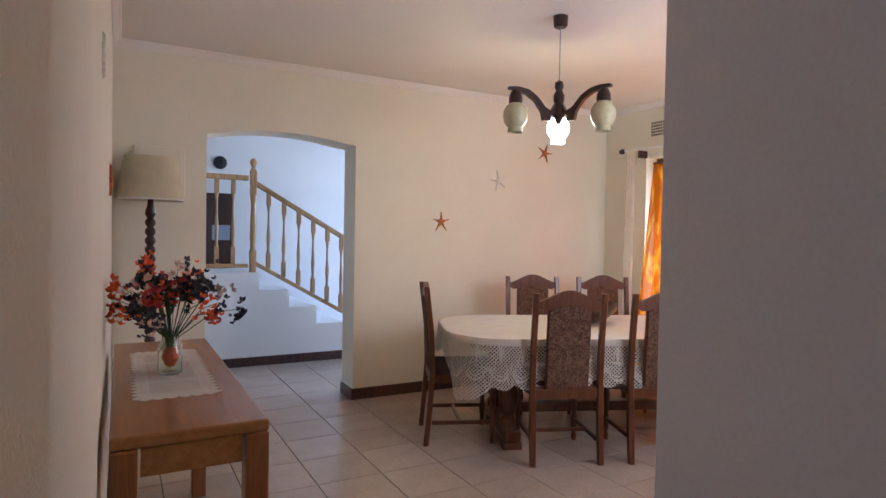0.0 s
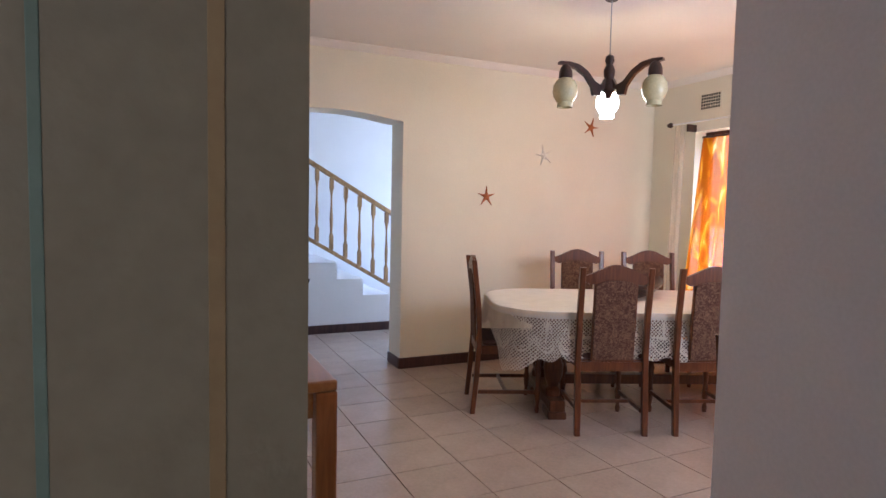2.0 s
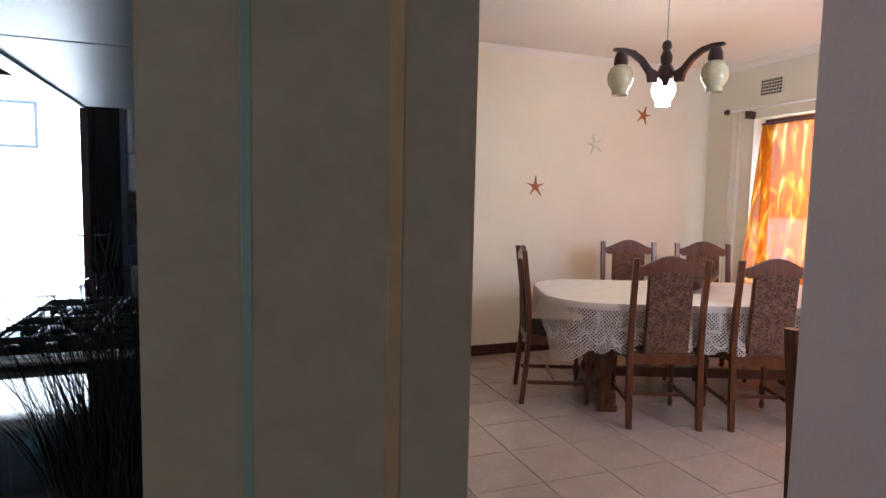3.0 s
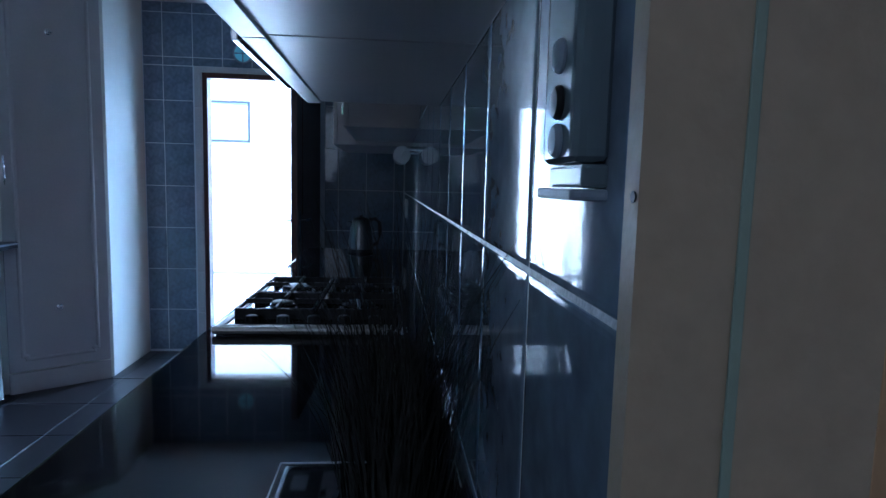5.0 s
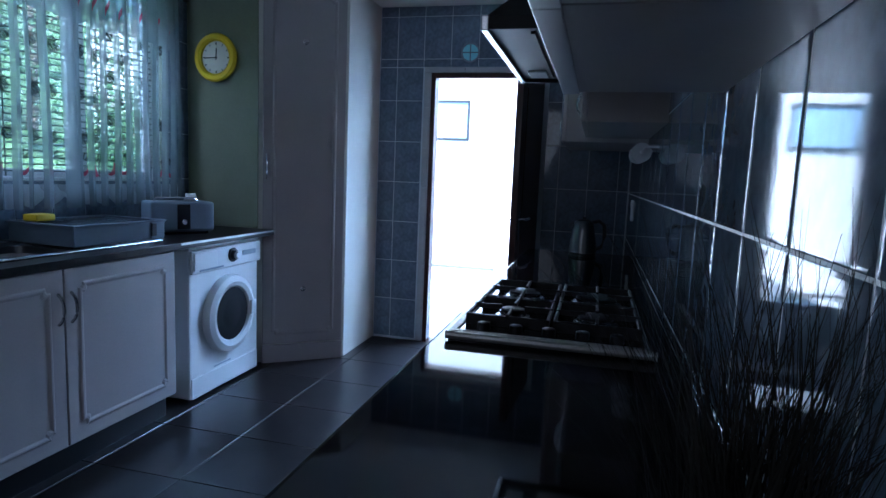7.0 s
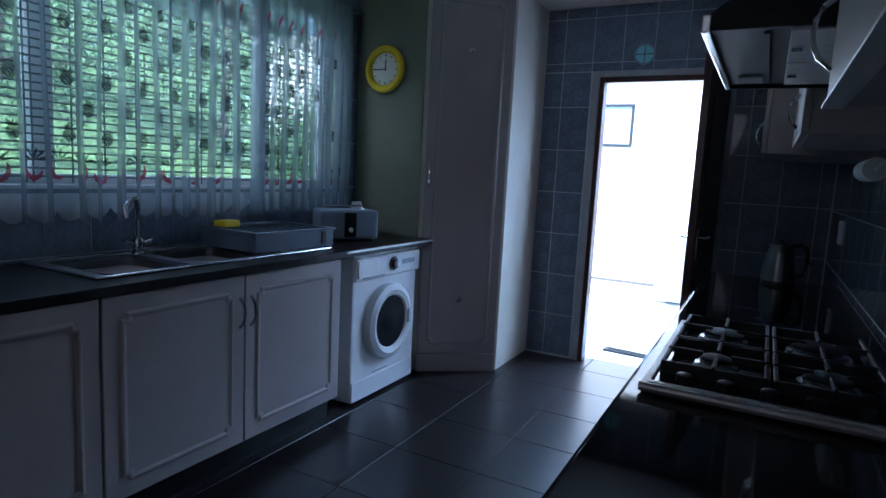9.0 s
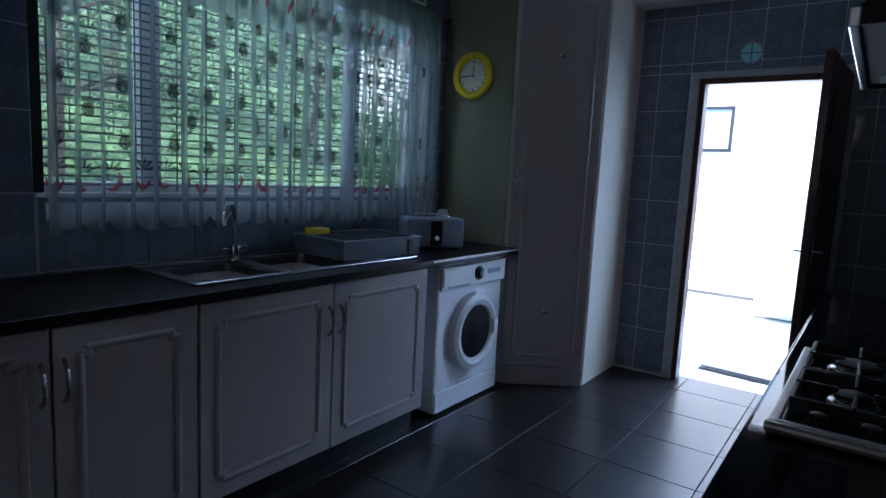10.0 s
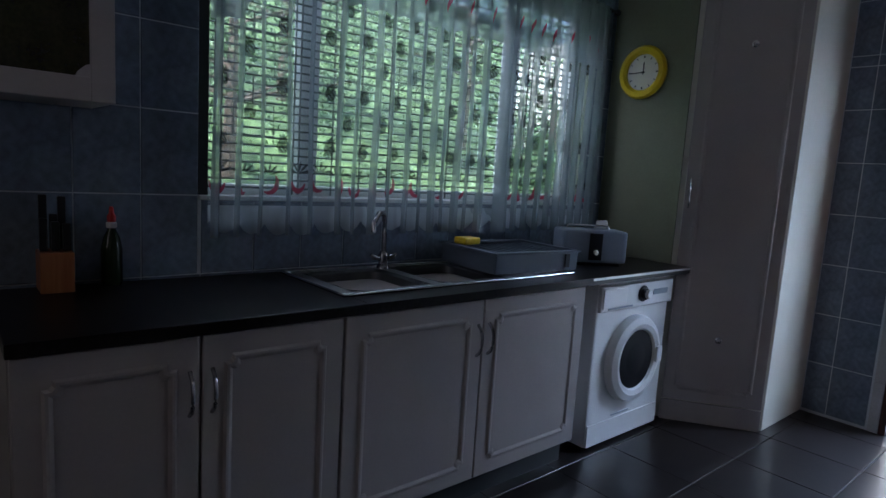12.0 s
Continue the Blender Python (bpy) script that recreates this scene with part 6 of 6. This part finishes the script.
# ---- chandelier ----
CH = Vector((2.205, 3.035, 0))
ch = thing("chandelier", tuple(CH), "dark wooden three-armed pendant lamp with pale glass globes", "ceiling lamp", rz=51)
part("ceiling_rose", lathe(bmesh.new(), [(0.030, ZC - 0.062), (0.038, ZC - 0.055), (0.042, ZC - 0.001)], 20), DARKWOOD, ch, smooth=True)
part("cord", tube(bmesh.new(), [(0, 0, 2.17), (0, 0, ZC - 0.062)], 0.0028, 6), GREYPLASTIC, ch)
part("hub", lathe(bmesh.new(), [(0.008, 2.175), (0.022, 2.165), (0.026, 2.14), (0.018, 2.12), (0.032, 2.09), (0.030, 2.06), (0.022, 2.04), (0.034, 2.01), (0.034, 1.975), (0.022, 1.965), (0.016, 1.945), (0.004, 1.935)], 18), DARKWOOD, ch, smooth=True)
GLOBE = mat("pale_cream_globe_glass", (0.55, 0.52, 0.32), 0.2, vary=0.08, scale=12, bump=0, coat=0.4)
LIT = bpy.data.materials.new("lit_globe_glass")
LIT.use_nodes = True
LIT.node_tree.nodes["Principled BSDF"].inputs["Emission Color"].default_value = (1, 0.97, 0.92, 1)
LIT.node_tree.nodes["Principled BSDF"].inputs["Emission Strength"].default_value = 1.6
for k in range(3):
    A = pose(0, 0, 0, 0, 0, 120 * k) @ Matrix.Diagonal((0.92, 1, 1, 1))
    bm = bmesh.new()
    arm_hi = [(0.028, 2.045), (0.055, 2.00), (0.10, 2.02), (0.15, 2.072), (0.21, 2.105), (0.275, 2.115), (0.335, 2.112), (0.338, 2.098), (0.28, 2.092), (0.22, 2.078), (0.165, 2.045), (0.12, 1.99), (0.108, 1.945), (0.060, 1.945), (0.060, 1.975), (0.028, 1.99)]
    prism(bm, arm_hi, -0.014, 0.014, A @ UP_Y)
    bmesh.ops.recalc_face_normals(bm, faces=bm.faces)
    arm = part("arm", bm, DARKWOOD, ch)
    G = pose(0, 0, 0, 0, 0, 120 * k) @ Matrix.Translation((0.267, 0, 0))
    part("cup", lathe(bmesh.new(), [(0.014, 2.10), (0.026, 2.088), (0.036, 2.06), (0.038, 2.03), (0.034, 2.025)], 16, G), DARKWOOD, arm, smooth=True)
    part("globe", lathe(bmesh.new(), [(0.034, 2.024), (0.050, 2.01), (0.064, 1.985), (0.068, 1.955), (0.062, 1.925), (0.046, 1.90), (0.040, 1.895), (0.042, 1.868), (0.040, 1.868), (0.037, 1.895), (0.058, 1.925), (0.064, 1.955), (0.060, 1.985), (0.046, 2.008), (0.030, 2.020)], 24, G, cap=False), LIT if k == 0 else GLOBE, arm, "glowing white globe" if k == 0 else "pale greenish-cream glass globe", True)
bulb_at = Matrix.Translation(CH) @ pose(0, 0, 0, 0, 0, 51) @ Vector((0.29, 0, 1.82))
lamp("chandelier_bulb", "POINT", 2.0, (1.0, 0.76, 0.40), Matrix.Translation(bulb_at), 0.04)

# ---- stair hall ----
bal = thing("stair_balustrade", (0, 0, 0), "varnished pine stair balustrade with turned spindles", "balustrade")


def rail(name, a, b, w, h):
    a, b = Vector(a), Vector(b)
    bm = bmesh.new()
    d = (b - a).normalized()
    up = Vector((0, 1, 0)).cross(d) * -1
    m = Matrix((( d.x, 0, up.x, a.x), (0, 1, 0, a.y), (d.z, 0, up.z, a.z), (0, 0, 0, 1)))
    box(bm, (0, -w / 2, -h / 2), ((b - a).length, w / 2, h / 2), 0.006, m)
    return part(name, bm, PINE, bal)


YN = 6.39
SL_ = -0.575


def spindle(x, z0, z1, r=0.020, sq=0.10):
    L = z1 - z0
    bm = bmesh.new()
    box(bm, (x - r, YN - r, z0), (x + r, YN + r, z0 + L * 0.20), 0.003, seg=1)
    box(bm, (x - r, YN - r, z1 - L * 0.16), (x + r, YN + r, z1), 0.003, seg=1)
    lathe(bm, [(r * 0.95, z0 + L * 0.20), (r * 0.6, z0 + L * 0.25), (r * 0.85, z0 + L * 0.36), (r * 0.95, z0 + L * 0.42), (r * 0.5, z0 + L * 0.60), (r * 0.45, z0 + L * 0.74), (r * 0.8, z0 + L * 0.81), (r * 0.95, z1 - L * 0.16)], 10, Matrix.Translation((x, YN, 0)), cap=False)
    part("spindle", bm, PINE, bal, smooth=True)


rail("handrail", (1.18, YN, 1.80), (2.75, YN, 1.80 + SL_ * 1.57), 0.055, 0.045)
rail("lower_rail", (1.18, YN, 1.02), (2.75, YN, 1.02 + SL_ * 1.57), 0.045, 0.038)
for k in range(9):
    x = 1.345 + 0.150 * k
    spindle(x, 1.04 + SL_ * (x - 1.18), 1.78 + SL_ * (x - 1.18))
rail("handrail", (-0.28, YN, 1.835), (1.15, YN, 1.825), 0.055, 0.05)
rail("lower_rail", (-0.28, YN, 0.975), (1.15, YN, 0.975), 0.045, 0.038)
for k in range(9):
    spindle(1.01 - 0.15 * k, 0.995, 1.80)
bm = bmesh.new()
box(bm, (1.165, YN - 0.03, 0.56), (1.225, YN + 0.03, 1.12), 0.004), box(bm, (1.165, YN - 0.03, 1.66), (1.225, YN + 0.03, 1.90), 0.004)
lathe(bm, [(0.030, 1.12), (0.022, 1.15), (0.030, 1.24), (0.026, 1.42), (0.019, 1.56), (0.028, 1.62), (0.030, 1.66)], 14, Matrix.Translation((1.195, YN, 0)), cap=False)
lathe(bm, [(0.030, 1.90), (0.018, 1.925), (0.020, 1.94), (0.033, 1.97), (0.033, 1.99), (0.018, 2.015), (0.004, 2.02)], 14, Matrix.Translation((1.195, YN, 0)))
part("newel_post", bm, PINE, bal, smooth=True)
cab2 = thing("dark_cabinet", (0.93, 7.10, 0.911), "dark wooden cabinet standing on the stair landing", "cabinet")
part("body", slab((-0.25, 0.0, 0), (0.20, 0.24, 0.80), 0.006), DARKWOOD, cab2)
part("shelf_insert", slab((-0.02, -0.006, 0.30), (0.16, -0.0005, 0.46), 0.002), GREYPLASTIC, cab2, "grey open shelf")
hook_ = thing("wall_plate", (1.02, 7.349, 2.06), "round black plate hanging on the white stair wall", "wall ornament")
part("disc", lathe(bmesh.new(), [(0.07, 0.0), (0.072, 0.012), (0.05, 0.022), (0.01, 0.026)], 24, pose(0, 0, 0, 90, 0, 0)), BLACKPLASTIC, hook_, smooth=True)

# ---- tiles: each one a piece of its wall or floor ----
def tile_mesh(name, w, h, t, material, bevel=0.0012):
    if bevel > 0.002:
        # a cushion edge: a wide shallow slope, then a short steep one
        bm = bmesh.new()
        rings = [[bm.verts.new((sx * (w / 2 - d), sy * (h / 2 - d), z)) for sx, sy in ((-1, -1), (1, -1), (1, 1), (-1, 1))] for d, z in ((0, 0), (0.0001, t - 0.0016), (0.0011, t - 0.0007), (0.0028, t - 0.00028), (bevel + 0.0028, t))]
        for lo, hi in zip(rings, rings[1:]):
            for k in range(4):
                bm.faces.new((lo[k], lo[(k + 1) % 4], hi[(k + 1) % 4], hi[k]))
        bm.faces.new(rings[-1])
        me = bpy.data.meshes.new(name)
        bm.to_mesh(me)
        bm.free()
        me.materials.append(material)
        return me
    bm = box(bmesh.new(), (-w / 2, -h / 2, 0), (w / 2, h / 2, t))
    bmesh.ops.bevel(bm, geom=[e for e in bm.edges if e.verts[0].co.z > t * 0.9 and e.verts[1].co.z > t * 0.9], offset=bevel, segments=1, affect="EDGES")
    me = bpy.data.meshes.new(name)
    bm.to_mesh(me)
    bm.free()
    me.materials.append(material)
    return me


def tiling(parent, lo, hi, origin, step, joint, frame_, thick, material, holes=(), bevel=0.0012):
    """Tiles over a rectangle of a plane; frame_ turns (a, b, out) to the world. Tiles cut by the rectangle or a hole get meshes of their own."""
    cache = {}
    a0 = origin[0] + step[0] * math.floor((lo[0] - origin[0]) / step[0])
    b0 = origin[1] + step[1] * math.floor((lo[1] - origin[1]) / step[1])
    na, nb = int((hi[0] - a0) / step[0]) + 1, int((hi[1] - b0) / step[1]) + 1
    for i in range(na):
        for j in range(nb):
            rects = [(max(lo[0], a0 + i * step[0]), max(lo[1], b0 + j * step[1]), min(hi[0], a0 + (i + 1) * step[0]), min(hi[1], b0 + (j + 1) * step[1]))]
            for hx0, hy0, hx1, hy1 in holes:
                cut = []
                for x0, y0, x1, y1 in rects:
                    if x1 <= hx0 or x0 >= hx1 or y1 <= hy0 or y0 >= hy1:
                        cut.append((x0, y0, x1, y1))
                        continue
                    cut += [r for r in ((x0, y0, hx0, y1), (hx1, y0, x1, y1), (max(x0, hx0), y0, min(x1, hx1), hy0), (max(x0, hx0), hy1, min(x1, hx1), y1)) if r[2] - r[0] > 1e-4 and r[3] - r[1] > 1e-4]
                rects = cut
            for x0, y0, x1, y1 in rects:
                w, h = round(x1 - x0 - joint, 4), round(y1 - y0 - joint, 4)
                if w < 0.012 or h < 0.012:
                    continue
                if (w, h) not in cache:
                    cache[(w, h)] = tile_mesh("tile", w, h, thick, material, bevel)
                ob = new("tile", cache[(w, h)])
                ob.parent = parent
                ob.matrix_basis = frame_ @ Matrix.Translation(((x0 + x1) / 2, (y0 + y1) / 2, 0))


FLOOR = Matrix.Translation((0, 0, -0.0118))
KFLOOR, DFLOOR = bpy.data.objects["floor_base_kitchen"], bpy.data.objects["floor_base_dining"]
for f_ in (KFLOOR, DFLOOR):
    f_["label"] = "tiled floor with narrow grout joints"
tiling(KFLOOR, (-2.93, -1.6), (XP - 0.006, YB + 0.12), (-1.435, 2.985), (0.435, 0.435), 0.005, FLOOR, 0.0118, DARKTILE)
tiling(DFLOOR, (XP - 0.006, -0.2), (XR, 6.336), (1.318, 4.807), (0.356, 0.356), 0.005, FLOOR, 0.0118, BEIGETILE)
W_RIGHT = Matrix(((0, 0, -1, XK - 0.0005), (1, 0, 0, 0), (0, 1, 0, 0), (0, 0, 0, 1)))
W_LEFT = Matrix(((0, 0, 1, XL + 0.0005), (1, 0, 0, 0), (0, 1, 0, 0), (0, 0, 0, 1)))
W_BACK = Matrix(((1, 0, 0, 0), (0, 0, -1, YB - 0.0005), (0, 1, 0, 0), (0, 0, 0, 1)))
JT = 0.0045
bed = structure("wall_tiling_bed_right", slab((XK - 0.0072, 0.600, 0.0), (XK - 0.0006, YB - 0.001, ZC - 0.001)), mat("glossy_wall_grout", (0.62, 0.65, 0.68), 0.3, vary=0.15, scale=30, bump=0.08, fine=140, shine=0.8), "pale grout behind the blue tiles")
tiling(bed, (0.600, 0.60), (YB - 0.012, ZC - 0.001), (0.870, 1.226), (0.2165, 0.305), 0.0042, Matrix.Translation((-0.003, 0, 0)) @ W_RIGHT, 0.0050, BLUETILE, bevel=0.0035)
bed = structure("wall_tiling_bed_back", slab((-1.94, YB - 0.0066, 0.0), (-1.53, YB - 0.0006, ZC - 0.001)), GROUT_W, "pale grout behind the blue tiles")
tiling(bed, (-1.936, 0.0), (-1.583, 2.09), (-1.80, 1.236), (0.207, 0.305), JT, Matrix.Translation((0, -0.003, 0)) @ W_BACK, 0.0045, BLUETILE)
bed = structure("wall_tiling_bed_head", slab((-1.53, YB - 0.0066, 2.055), (XK - 0.004, YB - 0.0006, ZC - 0.001)), GROUT_W, "pale grout behind the blue tiles")
tiling(bed, (-1.936, 2.091), (XK - 0.012, ZC - 0.001), (-1.80, 1.236), (0.207, 0.305), JT, Matrix.Translation((0, -0.003, 0)) @ W_BACK, 0.0045, BLUETILE)
bed = structure("wall_tiling_bed_side", slab((-0.70, YB - 0.0066, 0.0), (XK - 0.004, YB - 0.0006, 2.05)), GROUT_W, "pale grout behind the blue tiles")
tiling(bed, (-0.66, 0.0), (XK - 0.012, 2.091), (-1.80, 1.236), (0.207, 0.305), JT, Matrix.Translation((0, -0.003, 0)) @ W_BACK, 0.0045, BLUETILE)
bed = structure("wall_tiling_bed_window", slab((XL + 0.0006, 0.2, 0.9), (XL + 0.0035, 1.549, ZC - 0.001)), GROUT_W, "pale grout behind the blue tiles")
tiling(bed, (0.2, 0.898), (3.995, ZC - 0.001), (1.16, 1.205), (0.2, 0.29), JT, Matrix.Translation((0.003, 0, 0)) @ W_LEFT, 0.0045, BLUETILE, ((1.55, 1.19, 3.80, 2.32),))
bm = bmesh.new()
box(bm, (XL + 0.0006, 1.5495, 0.9), (XL + 0.0035, 3.995, 1.189)), box(bm, (XL + 0.0006, 3.801, 1.19), (XL + 0.0035, 3.995, ZC - 0.001)), box(bm, (XL + 0.0006, 1.5495, 2.321), (XL + 0.0035, 3.80, ZC - 0.001))
structure("wall_tiling_bed_window_low", bm, GROUT_W, "pale grout behind the blue tiles")
yard = structure("floor_yard", slab((-4.0, 5.14, -0.119), (1.0, 8.02, -0.10)), PAVE, "pale paved yard floor")
tiling(yard, (-3.0, 5.14), (-0.2, 8.0), (-1.5, 5.3), (0.2, 0.1), 0.006, Matrix.Translation((0, 0, -0.099)), 0.008, PAVE)
